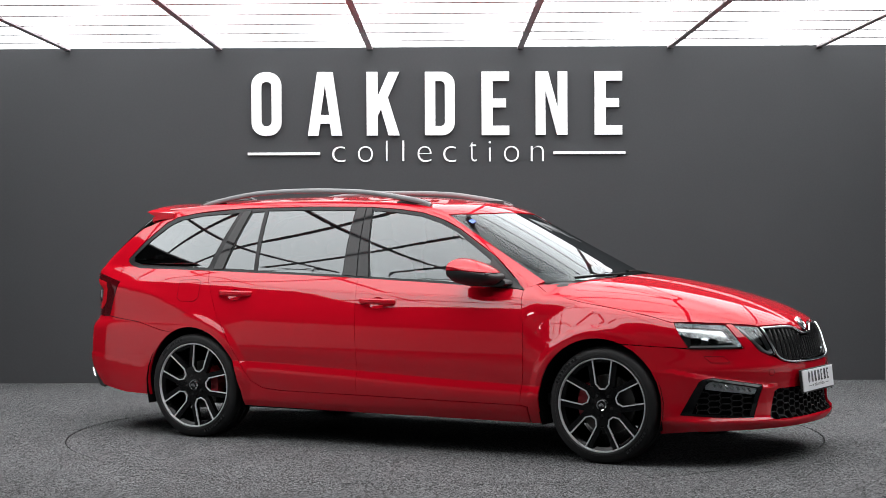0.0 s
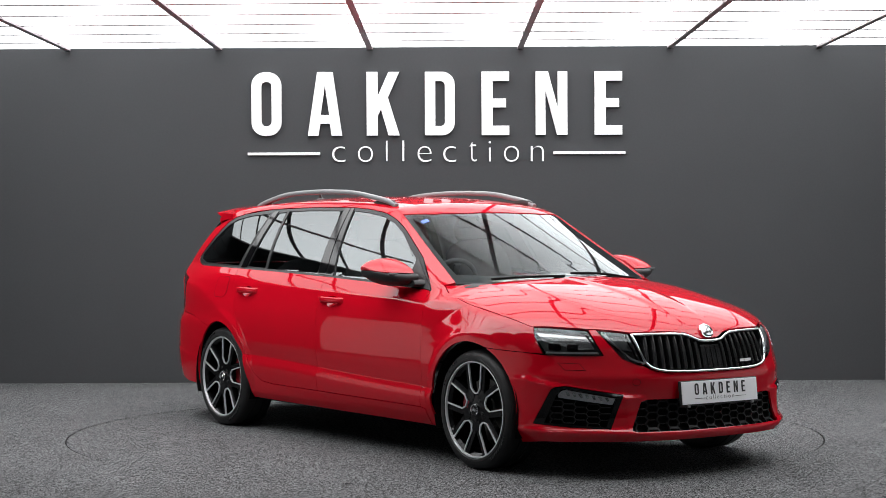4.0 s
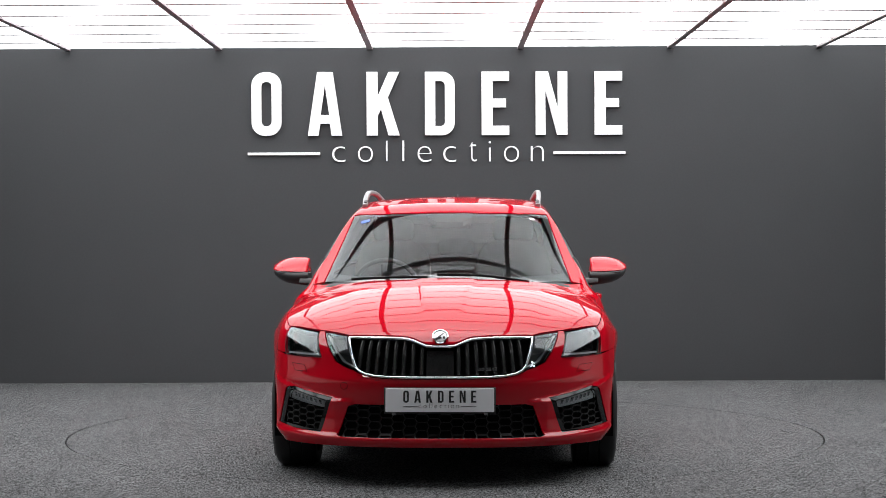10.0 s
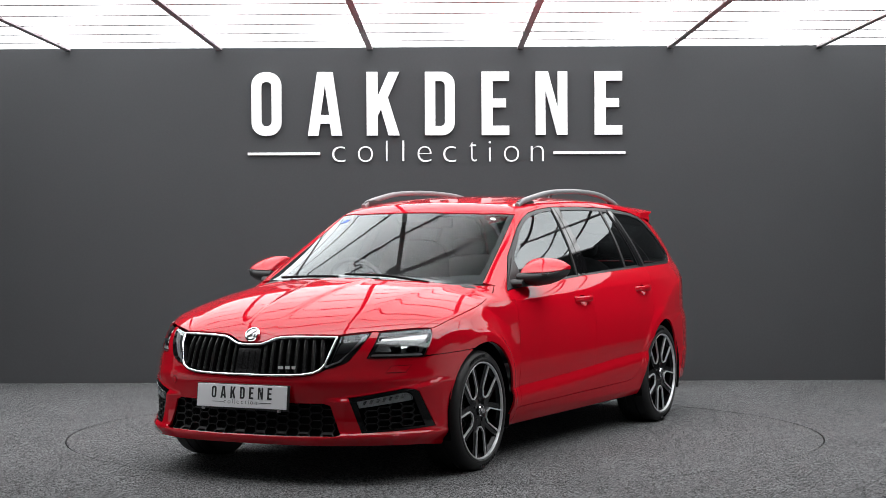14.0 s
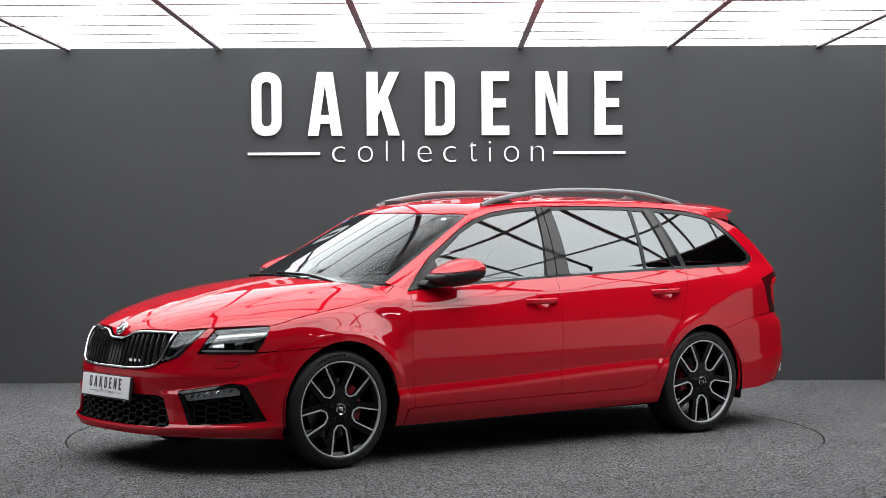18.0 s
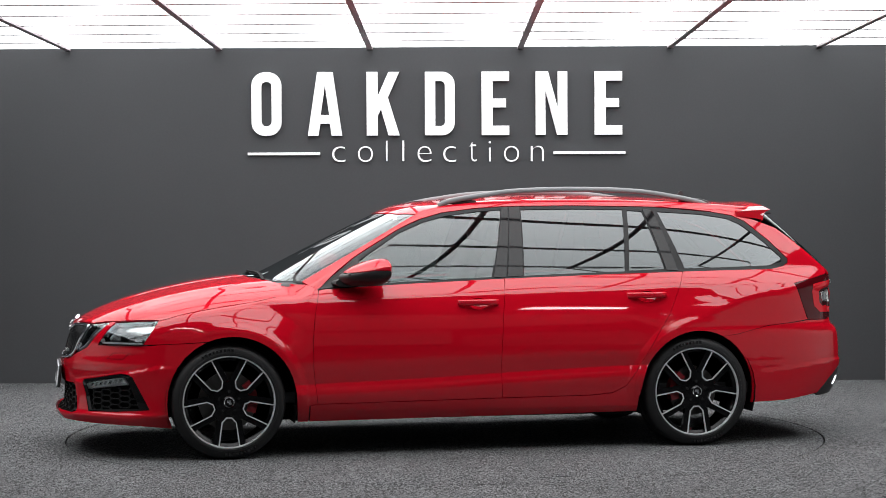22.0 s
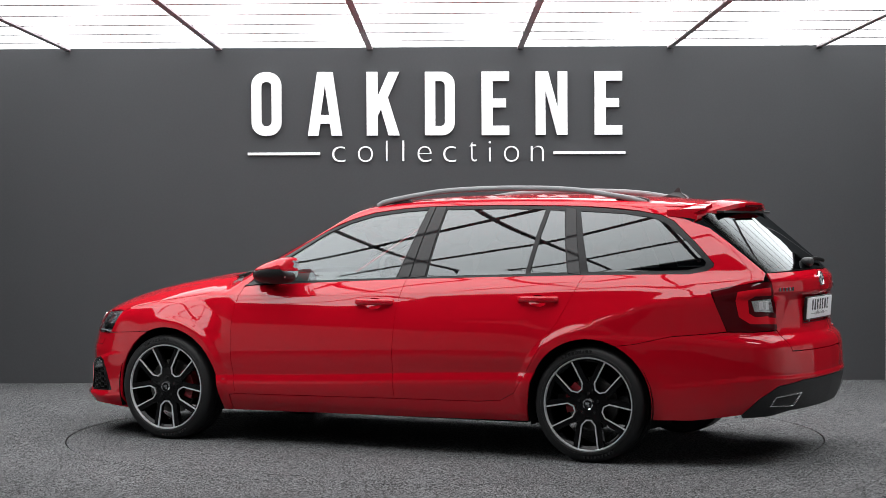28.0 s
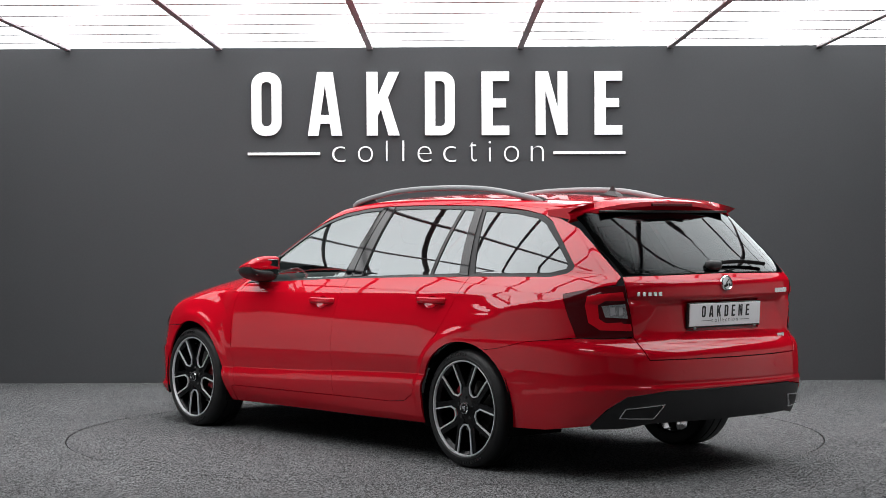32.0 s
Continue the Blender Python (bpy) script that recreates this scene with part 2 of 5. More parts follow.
def sheet(loops, lay, step=0.03, off=0.0, depth=0.012, gap=0.002, rounded=False, lean=0.0, folds=()):
    """A body panel: an outline (and holes) laid on the outer form, with turned-in edges; folds: lines that stay crisp."""
    rings = []
    for i, lp in enumerate(loops):
        r = dense(lp, step, rounded)
        if area(r) < 0:
            r = r[::-1]
        rings.append(shrink(r, gap if i == 0 else -gap))
    outer = rings[0]
    lo, hi = outer.min(0), outer.max(0)
    g = np.stack(np.meshgrid(np.arange(lo[0] + step / 2, hi[0], step), np.arange(lo[1] + step / 2, hi[1], step * 0.87)), -1)
    g[1::2, :, 0] += step / 2
    g = g.reshape(-1, 2)
    for line in folds:
        g = g[np.abs(g[:, 1] - line(g[:, 0])) > 0.011]
    for line in folds:
        along = np.arange(lo[0], hi[0], 0.012)
        g = np.concatenate([g] + [np.stack([along, line(along) + d], 1) for d in (-0.009, -0.0035, 0.0, 0.0035, 0.009)])
    keep = inside(g, shrink(outer, step * 0.4))
    for h in rings[1:]:
        keep &= ~inside(g, shrink(h, -step * 0.4))
    pts = [Vector(p) for p in g[keep]]
    edges = []
    for r in rings:
        k = len(pts)
        pts += [Vector(p) for p in r]
        edges += [(k + i, k + (i + 1) % len(r)) for i in range(len(r))]
    from_cdt = mathutils_cdt(pts, edges, [], 0, 1e-6)
    q = np.array([tuple(v) for v in from_cdt[0]])
    tri = np.array([tuple(f) for f in from_cdt[2]])
    c = q[tri].mean(1)
    keep = inside(c, outer)
    for h in rings[1:]:
        keep &= ~inside(c, h)
    tri = tri[keep]
    P = lay(q)
    N = hull_normal(P)
    e1, e2 = P[tri[:, 1]] - P[tri[:, 0]], P[tri[:, 2]] - P[tri[:, 0]]
    if (np.cross(e1, e2) * N[tri[:, 0]]).sum() < 0:
        tri = tri[:, ::-1]
    P = P + N * off
    if lean:
        # leans the panel back slightly; normals lean further, so it mirrors the ceiling
        P = P - N * (0.35 * lean * (P[:, 2] - P[:, 2].mean()))[:, None]
        N = N + (0, 0, lean)
        N /= np.linalg.norm(N, axis=1)[:, None]
    count = {}
    for f in tri:
        for i in range(3):
            k = (f[i], f[(i + 1) % 3])
            count[k] = count.get(k, 0) + 1
    rim = [k for k in count if (k[1], k[0]) not in count]
    vs, fs, ns = list(P), [tuple(f) for f in tri], list(N)
    if depth:
        for a, b in rim:
            k = len(vs)
            out = np.cross(P[b] - P[a], N[a])
            out /= max(np.linalg.norm(out), 1e-9)
            # a small rounded turn, then the flange
            vs += [P[a], P[b], P[b] - N[b] * depth, P[a] - N[a] * depth]
            ns += [out + N[a] * 0.3, out + N[b] * 0.3, out, out]
            fs.append((k + 1, k, k + 3, k + 2))
    return np.array(vs), fs, np.array(ns)


def mathutils_cdt(pts, edges, faces, kind, eps):
    return geometry.delaunay_2d_cdt(pts, edges, faces, kind, eps)


def sweep(path, section, closed=False, up=(0, 0, 1)):
    """A section (list of (side, up)) carried along a path of 3D points."""
    path = np.array(path, float)
    n, k = len(path), len(section)
    vs, fs = [], []
    for i in range(n):
        t = path[(i + 1) % n] - path[i - 1] if closed else path[min(i + 1, n - 1)] - path[max(i - 1, 0)]
        t /= np.linalg.norm(t)
        s = np.cross(t, up)
        s /= np.linalg.norm(s)
        u = np.cross(s, t)
        for a, b in section:
            vs.append(path[i] + s * a + u * b)
    for i in range(n if closed else n - 1):
        j = (i + 1) % n
        for a in range(k):
            b = (a + 1) % k
            fs.append((i * k + a, i * k + b, j * k + b, j * k + a))
    if not closed:
        fs += [tuple(range(k))[::-1], tuple(range((n - 1) * k, n * k))]
    return vs, fs


def spline(pts, per=8):
    """A soft open line through a few 3D points."""
    p = np.array(pts, float)
    p = np.vstack([2 * p[0] - p[1], p, 2 * p[-1] - p[-2]])
    out = []
    for i in range(1, len(p) - 2):
        a, b, c, d = p[i - 1:i + 3]
        for s in np.arange(per) / per:
            out.append(0.5 * (2 * b + (c - a) * s + (2 * a - 5 * b + 4 * c - d) * s * s + (3 * b - a - 3 * c + d) * s ** 3))
    return np.array(out + [p[-2]])


def oval(w, h, n=10, power=2.6):
    a = np.arange(n) * 2 * math.pi / n
    f = lambda v: np.sign(v) * np.abs(v) ** (2 / power)
    return list(zip(f(np.cos(a)) * w / 2, f(np.sin(a)) * h / 2))


def blob(cx, cy, cz, sx, sy, sz, power=3.0, n=24, taper=0.0):
    """A rounded solid (verts, faces) of that size."""
    vs, fs = [], []
    f = lambda v: math.copysign(abs(v) ** (2 / power), v)
    m = n // 2
    for i in range(m + 1):
        b = math.pi * (i / m - 0.5)
        for j in range(n):
            a = 2 * math.pi * j / n
            x, y, z = f(math.cos(b)) * f(math.cos(a)), f(math.cos(b)) * f(math.sin(a)), f(math.sin(b))
            k = 1 + taper * y
            vs.append((cx + x * sx / 2 * k, cy + y * sy / 2, cz + z * sz / 2 * k))
    for i in range(m):
        for j in range(n):
            k = (j + 1) % n
            fs.append((i * n + j, i * n + k, (i + 1) * n + k, (i + 1) * n + j))
    return vs, fs

def crv(pts):
    """A smooth monotone curve through a few (place, value) pairs."""
    p = sorted(pts)
    X = np.array([a for a, _ in p], float)
    V = np.array([b for _, b in p], float)
    h = np.diff(X)
    d = np.diff(V) / h
    m = np.zeros(len(X))
    m[0], m[-1] = d[0], d[-1]
    for i in range(1, len(X) - 1):
        if d[i - 1] * d[i] > 0:
            w1, w2 = 2 * h[i] + h[i - 1], h[i] + 2 * h[i - 1]
            m[i] = (w1 + w2) / (w1 / d[i - 1] + w2 / d[i])

    def at(x):
        x = np.asarray(x, float)
        i = np.clip(np.searchsorted(X, x) - 1, 0, len(X) - 2)
        s = np.clip((x - X[i]) / h[i], -0.5, 1.5)
        lin = np.where(s < 0, V[i] + m[i] * (x - X[i]), V[i + 1] + m[i + 1] * (x - X[i + 1]))
        t = np.clip(s, 0, 1)
        v = (V[i] * (1 + 2 * t) * (1 - t) ** 2 + h[i] * m[i] * t * (1 - t) ** 2
             + V[i + 1] * t * t * (3 - 2 * t) + h[i] * m[i + 1] * t * t * (t - 1))
        return np.where((s < 0) | (s > 1), lin, v)
    return at


def soft(pts):
    """A smooth curve with even bends through a few (place, value) pairs (natural cubic)."""
    p = sorted(pts)
    X = np.array([a for a, _ in p], float)
    V = np.array([b for _, b in p], float)
    n, h = len(X), np.diff(X)
    A, b = np.eye(n), np.zeros(n)
    for i in range(1, n - 1):
        A[i, i - 1:i + 2] = h[i - 1], 2 * (h[i - 1] + h[i]), h[i]
        b[i] = 6 * ((V[i + 1] - V[i]) / h[i] - (V[i] - V[i - 1]) / h[i - 1])
    M = np.linalg.solve(A, b)

    def at(x):
        x = np.asarray(x, float)
        i = np.clip(np.searchsorted(X, x) - 1, 0, n - 2)
        c = np.clip(x, X[0], X[-1])
        u, w = X[i + 1] - c, c - X[i]
        v = (M[i] * u ** 3 + M[i + 1] * w ** 3) / (6 * h[i]) + (V[i] / h[i] - M[i] * h[i] / 6) * u + (V[i + 1] / h[i] - M[i + 1] * h[i] / 6) * w
        first = (V[1] - V[0]) / h[0] - M[1] * h[0] / 6
        last = (V[-1] - V[-2]) / h[-1] + M[-2] * h[-1] / 6
        return v + np.where(x < X[0], (x - X[0]) * first, 0) + np.where(x > X[-1], (x - X[-1]) * last, 0)
    return at


# the car's outer form: x forward, y to its left, z up, origin on the ground midway between the axles
LOWER = crv([(0.15, 0.80), (0.20, 0.842), (0.25, 0.872), (0.285, 0.884), (0.31, 0.891), (0.345, 0.8975), (0.368, 0.8995), (0.380, 0.8987), (0.426, 0.8875)])
ABOVE = crv([(0.426, 0.8875), (0.432, 0.8890), (0.50, 0.8978), (0.55, 0.9035)])
DOOR = soft([(0.40, 0.894), (0.50, 0.9025), (0.60, 0.9045), (0.70, 0.8985), (0.80, 0.8795), (0.88, 0.8560), (0.96, 0.829)])
PLAN = soft([(2.4, -0.10), (2.0, -0.045), (1.7, -0.018), (1.34, -0.002), (0.9, -0.009), (0.0, -0.004), (-0.9, -0.003), (-1.34, -0.001), (-1.75, -0.02), (-2.0, -0.05), (-2.5, -0.16)])
BELT = soft([(2.4, 0.86), (1.4, 0.905), (0.83, 0.928), (0.30, 0.955), (-0.22, 0.978), (-1.27, 1.008), (-1.85, 1.02), (-2.5, 1.03)])
CREASE = soft([(2.0, 0.36), (0.80, 0.399), (0.35, 0.413), (-0.19, 0.438), (-0.86, 0.464), (-2.0, 0.485)])
NARROW = soft([(1.5, 0.0), (0.3, 0.0), (-0.4, -0.002), (-1.2, -0.012), (-1.95, -0.045), (-2.4, -0.08)])
NOSE = crv([(0.10, 2.10), (0.165, 2.205), (0.195, 2.240), (0.225, 2.252), (0.236, 2.250), (0.262, 2.220), (0.34, 2.213), (0.50, 2.222), (0.56, 2.205), (0.66, 2.175), (0.72, 2.135), (0.78, 2.04), (0.90, 1.75)])
NOSE_PLAN = soft([(0.0, 0.0), (0.15, 0.006), (0.27, 0.020), (0.455, 0.075), (0.587, 0.158), (0.70, 0.265), (0.79, 0.39), (0.85, 0.52), (0.90, 0.72), (1.0, 1.3)])
TAIL = crv([(0.15, -2.24), (0.25, -2.36), (0.36, -2.415), (0.50, -2.436), (0.62, -2.428), (0.665, -2.405), (0.685, -2.380), (0.74, -2.362), (0.87, -2.354), (0.895, -2.368), (0.915, -2.376), (0.97, -2.373),
            (1.02, -2.335), (1.05, -2.305), (1.20, -2.130), (1.35, -1.945), (1.5, -1.76)])
TAIL_PLAN = soft([(0.0, 0.0), (0.3, 0.018), (0.45, 0.044), (0.586, 0.092), (0.68, 0.165), (0.75, 0.28), (0.80, 0.42), (0.86, 0.75), (1.0, 1.7)])
BONNET = soft([(2.5, 0.555), (2.16, 0.735), (1.90, 0.835), (1.60, 0.916), (1.30, 0.967), (1.10, 0.986), (0.8, 1.0)])
ROOF = soft([(0.45, 1.372), (0.18, 1.403), (-0.10, 1.432), (-0.4, 1.446), (-0.75, 1.450), (-1.1, 1.444), (-1.5, 1.426), (-1.8, 1.404), (-2.1, 1.372)])
CROWN = soft([(0.0, 0.0), (0.15, 0.002), (0.3, 0.009), (0.52, 0.031), (0.7, 0.073), (0.9, 0.145)])
BOW = soft([(2.4, 0.06), (1.6, 0.03), (1.1, 0.05), (0.3, 0.075), (0.0, 0.03), (-0.6, 0.0), (-1.5, 0.0)])


def top_line(x):
    """Height of the bonnet, windscreen and roof along the middle."""
    d = 1.045 - x
    screen = 1.003 + 0.533 * d - 0.045 * d * d
    return smax(BONNET(x), -smax(-screen, -ROOF(x), 0.035), 0.012)


def smax(a, b, k):
    h = np.clip(0.5 + 0.5 * (a - b) / k, 0, 1)
    return b * (1 - h) + a * h + k * h * (1 - h)


def hull(x, y, z):
    """Negative inside the car's outer form, positive outside."""
    y = np.abs(y)
    up = np.clip((z - 0.80) / 0.15, 0, 1)
    up = up * up * (3 - 2 * up)
    rise = BELT(x) - 0.975
    low = np.clip((0.62 - z) / 0.15, 0, 1) * np.clip((z - 0.24) / 0.1, 0, 1)
    zs = z - rise * up
    zl = zs - (CREASE(x) - 0.42) * low
    k = np.clip((zl - 0.46) / 0.08, 0, 1)
    side = np.where(zl < 0.426, LOWER(np.minimum(zl, 0.426)), ABOVE(np.clip(zl, 0.426, 0.55))) * (1 - k) + DOOR(zl) * k
    shoulder = 0.8545 - 0.57 * (zs - 0.884) - 1.45 * (zs - 0.884) ** 2
    d = zs - 0.975
    pane = 0.792 - 0.365 * d - 0.48 * d * d
    side = np.where(zs > 0.80, -smax(-side, -shoulder, 0.002), side)
    k = np.clip((zs - 0.884) / 0.01, 0, 1)
    side = side * (1 - k) + smax(shoulder, pane, 0.006) * k
    w = side + PLAN(x) + NARROW(x) * up
    for cx in (1.33, -1.345):
        r = np.sqrt((x - cx) ** 2 + ((z - 0.312) / 1.01) ** 2)
        k = np.clip((0.432 - r) / 0.050, 0, 1)
        w = w + 0.013 * k * k * (3 - 2 * k) * np.clip((z - 0.25) / 0.1, 0, 1)
    # the wings draw in above the wheel arches, up to the shoulder
    for cx, deep, out in ((1.33, 0.050, (0.86, 1.12, 1.48, 1.74)), (-1.345, 0.011, (-1.85, -1.50, -1.24, -0.86))):
        r = np.sqrt((x - cx) ** 2 + ((z - 0.312) / 1.01) ** 2)
        k = np.clip((r - 0.392) / 0.155, 0, 1)
        k = np.where(k < 0.25, 2 * k * k, k - 0.125) / 0.875
        side_on = np.clip((x - out[0]) / (out[1] - out[0]), 0, 1) * np.clip((out[3] - x) / (out[3] - out[2]), 0, 1)
        w = w - deep * k * side_on * side_on * (3 - 2 * side_on) * np.clip((z - 0.52) / 0.12, 0, 1) * (1 if cx > 0 else np.clip((0.96 - z) / 0.15, 0, 1))
    f = smax(y - w, (x - NOSE(z) + NOSE_PLAN(y)) * 0.8, 0.05)
    f = smax(f, (TAIL(z) + TAIL_PLAN(y) - x) * 0.8, 0.05)
    # folds that run round the bumpers, the lower part standing proud
    zf = 0.505 - 0.085 * np.clip((x - 1.72) / 0.4, 0, 1)
    f = f - 0.019 * np.clip((zf - z) / 0.020 + 0.5, 0, 1) * np.clip((x - 1.60) / 0.12, 0, 1) * np.clip((y - 0.42) / 0.1, 0, 1) * np.clip((z - 0.20) / 0.05, 0, 1)
    zr = 0.415 + 0.055 * np.clip((-1.72 - x) / 0.5, 0, 1)
    f = f - 0.010 * np.clip((zr - z) / 0.022 + 0.5, 0, 1) * np.clip((-1.70 - x) / 0.12, 0, 1)
    # the tailgate's lower middle turns in behind two slanting folds
    yf = 0.415 + 0.72 * (0.896 - z)
    f = f - 0.15 * np.maximum(y - yf, 0) * np.clip((0.610 - y) / 0.02, 0, 1) * np.clip((0.896 - z) / 0.03, 0, 1) * np.clip((z - 0.68) / 0.03, 0, 1) * np.clip((-2.0 - x) / 0.1, 0, 1)
    # two long creases on the bonnet
    fore = np.clip((x - 0.95) / 0.15, 0, 1)
    bead = (0.0032 * np.tanh((0.150 - 0.073 * (x - 1.2) - y) / 0.016) + 0.0026 * np.tanh((0.55 - 0.10 * (x - 1.2) - y) / 0.03)) * fore
    xe = x + BOW(x) * (y / 0.6) ** 2
    return smax(f, (z - top_line(xe) + CROWN(y) - bead) * 0.9, 0.022)


def shoulder_line(x):
    """Height of the fold below the side windows."""
    z = x * 0 + 0.884
    for _ in range(12):
        up = np.clip((z - 0.80) / 0.15, 0, 1)
        z = 0.884 + (BELT(x) - 0.975) * up * up * (3 - 2 * up)
    return z


def door_line(x):
    """Height of the fold low on the doors."""
    return CREASE(x) + 0.006


def cast(o, d, far):
    """Where rays from inside meet the outer form; o, d: arrays (n, 3)."""
    lo, hi = np.zeros(len(o)), np.full(len(o), far)
    for _ in range(34):
        mid = (lo + hi) / 2
        p = o + d * mid[:, None]
        inside = hull(p[:, 0], p[:, 1], p[:, 2]) < 0
        lo, hi = np.where(inside, mid, lo), np.where(inside, hi, mid)
    return o + d * lo[:, None]


def hull_normal(p):
    e = 2e-3
    x, y, z = p[:, 0], p[:, 1], p[:, 2]
    n = np.stack([hull(x + e, y, z) - hull(x - e, y, z), hull(x, y + e, z) - hull(x, y - e, z), hull(x, y, z + e) - hull(x, y, z - e)], 1)
    return n / np.maximum(np.linalg.norm(n, axis=1), 1e-9)[:, None]

# ---- the studio ----
WALL_Y, CEIL_Z, WIDE, BACK = 3.745, 2.708, 6.0, -14.0
TABLE_R = 2.272
TABLE_AT = (-0.007, 0.084)


def ring_floor():
    """The carpet floor, one sheet with a round opening for the turntable."""
    vs, fs = [], []
    n = 128
    for i in range(n):
        a = 2 * math.pi * i / n
        c, s = math.cos(a), math.sin(a)
        vs.append(((TABLE_R + 0.006) * c, (TABLE_R + 0.006) * s, 0.0))
        vs.append((2.9 * c, 2.9 * s, 0.0))
        vs.append(((TABLE_R + 0.006) * c, (TABLE_R + 0.006) * s, -0.03))
        k = min(14.2 / max(abs(c), 1e-6), 15.0 / max(abs(s), 1e-6))
        vs.append((k * c, k * s, 0.0))
    for i in range(n):
        j = (i + 1) % n
        fs.append((4 * i, 4 * i + 1, 4 * j + 1, 4 * j))
        fs.append((4 * i + 1, 4 * i + 3, 4 * j + 3, 4 * j + 1))
        fs.append((4 * i + 2, 4 * i, 4 * j, 4 * j + 2))
    return [(x + (TABLE_AT[0] if i % 4 != 3 else 0), y + (TABLE_AT[1] if i % 4 != 3 else 0), z) for i, (x, y, z) in enumerate(vs)], fs


part("floor", ring_floor(), CARPET, None, "speckled grey carpet floor round a turntable", "floor", kind="structure")
# near-black slab below stands in for the shade in the ring gap
part("ring_gap_shade", boxes((0, 0, -0.06, 5.4, 5.4, 0.04)), SHADE_AND_LINER, None, "near-black slab that puts shade into the turntable's gap", "floor", kind="structure")
turntable = part("turntable", lathe([(0.001, 0), (1.2, 0), (TABLE_R - 0.006, 0), (TABLE_R - 0.003, -0.003), (TABLE_R - 0.003, -0.035)], 128), CARPET, None,
                 "round carpeted turntable flush with the grey floor", "turntable")
turntable.data.transform(Matrix.Rotation(radians(90), 4, "X"))

TILT = Matrix.Rotation(radians(-0.24), 4, "Y")
YAW = Matrix.Translation((0, WALL_Y, 0)) @ Matrix.Rotation(radians(1.2), 4, "Z")
wall = part("wall_back", boxes((0, 0.1, 1.5, 2 * WIDE + 0.6, 0.2, 3.2)), WALL_PAINT, None, "matt charcoal painted studio wall", "wall", kind="structure")
wall.matrix_basis = YAW
for name, at in (("wall_left", (-WIDE - 0.1, -5.1, 1.5, 0.2, 18.0, 3.2)), ("wall_right", (WIDE + 0.1, -5.1, 1.5, 0.2, 18.0, 3.2))):
    part(name, boxes(at), WALL_PAINT, None, "charcoal painted studio wall", "wall", kind="structure")
# assumed pale panels, out of view, added to give the doors their pale reflections
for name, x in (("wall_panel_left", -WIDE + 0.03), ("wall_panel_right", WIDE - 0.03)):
    part(name, boxes((x, -6.05, 0.80, 0.06, 15.3, 1.60)), ROOM_WHITE, None, "assumed pale panels along the side wall, mirrored in the car", "wall", kind="structure")
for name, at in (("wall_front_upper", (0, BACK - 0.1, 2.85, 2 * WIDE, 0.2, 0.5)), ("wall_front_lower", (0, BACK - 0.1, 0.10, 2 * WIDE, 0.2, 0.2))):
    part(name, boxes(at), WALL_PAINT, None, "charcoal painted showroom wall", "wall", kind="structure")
# assumed glazed front with a glowing sheet behind, added as weak front fill
front = part("window_front", boxes((0, BACK - 0.1, 0.23, 2 * WIDE, 0.08, 0.06), (0, BACK - 0.1, 2.57, 2 * WIDE, 0.08, 0.06)), TRIM, None, "assumed dark framed glazed front, out of view", "window", kind="structure")
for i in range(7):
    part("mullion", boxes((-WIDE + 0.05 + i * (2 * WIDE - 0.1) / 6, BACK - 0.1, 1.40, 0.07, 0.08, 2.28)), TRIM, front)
part("backdrop", boxes((0, BACK - 0.75, 1.4, 2 * WIDE + 0.4, 0.04, 3.2)), GLOW_SHEET, None, "assumed dim glowing sheet, out of view behind the camera", "backdrop", kind="structure")

# lit ceiling: a metal grid of 1.2 m by 0.6 m panels
GRID_X, GRID_Y, ROW0 = 1.215, 0.612, 0.752


def ceiling_mesh():
    bm = bmesh.new()
    cols, rows = range(-4, 3), range(-6, 5)
    for i in cols:
        for j in rows:
            x0, y0 = (i + 0.5) * GRID_X, ROW0 + j * GRID_Y
            y1 = min(y0 + GRID_Y, WALL_Y + 0.1)
            v = [bm.verts.new(p) for p in ((x0, y0, 0), (x0, y1, 0), (x0 + GRID_X, y1, 0), (x0 + GRID_X, y0, 0))]
            bm.faces.new(v)
    return bm


ceiling = part("ceiling", ceiling_mesh(), PANEL, None, "bright backlit white ceiling panels", "ceiling", kind="structure")
frames = bmesh.new()
FRONT_Y = ROW0 - 6 * GRID_Y
for i in range(-4, 4):
    box(frames, (i + 0.5) * GRID_X, (WALL_Y + FRONT_Y) / 2, -0.009, 0.046, WALL_Y - FRONT_Y + 0.2, 0.018)
for j in range(-6, 5):
    box(frames, 0, ROW0 + j * GRID_Y, -0.0015, 7 * GRID_X, 0.048, 0.004)
grid = part("ceiling_grid", frames, BEAM, None, "dark metal grid between the ceiling panels", "ceiling", kind="structure")
part("ceiling_slab", boxes((0, -5.2, 0.15, 13, 18.6, 0.12)), WALL_PAINT, None, "dark studio ceiling round the lit panels", "ceiling", kind="structure").matrix_basis = Matrix.Translation((0, 0, CEIL_Z)) @ TILT
# glowing fill panels added out of view, to brighten the car's front
fill_boxes = bmesh.new()
for i in range(-4, 5):
    for j in range(1, 12):
        box(fill_boxes, i * GRID_X, -5.0 - j * 0.68, CEIL_Z - 0.03, 1.16, 0.56, 0.03)
part("fill_panels", fill_boxes, FILL_PANEL, None, "added dim fill panels, out of view behind the camera", "ceiling light", kind="structure")
for x, y in ((-2.45, -4.90), (3.0, -4.45)):
    strip = part("strip_light", boxes((0, 0, 0, 1.1, 0.36, 0.05), bevel=0.01), TRIM, None, "bright strip light under the studio ceiling", "ceiling light", "strip lights")
    strip.location = (x, y, CEIL_Z + 0.065)
    part("diffuser", boxes((0, 0, -0.027, 1.04, 0.30, 0.008)), STRIP, strip)
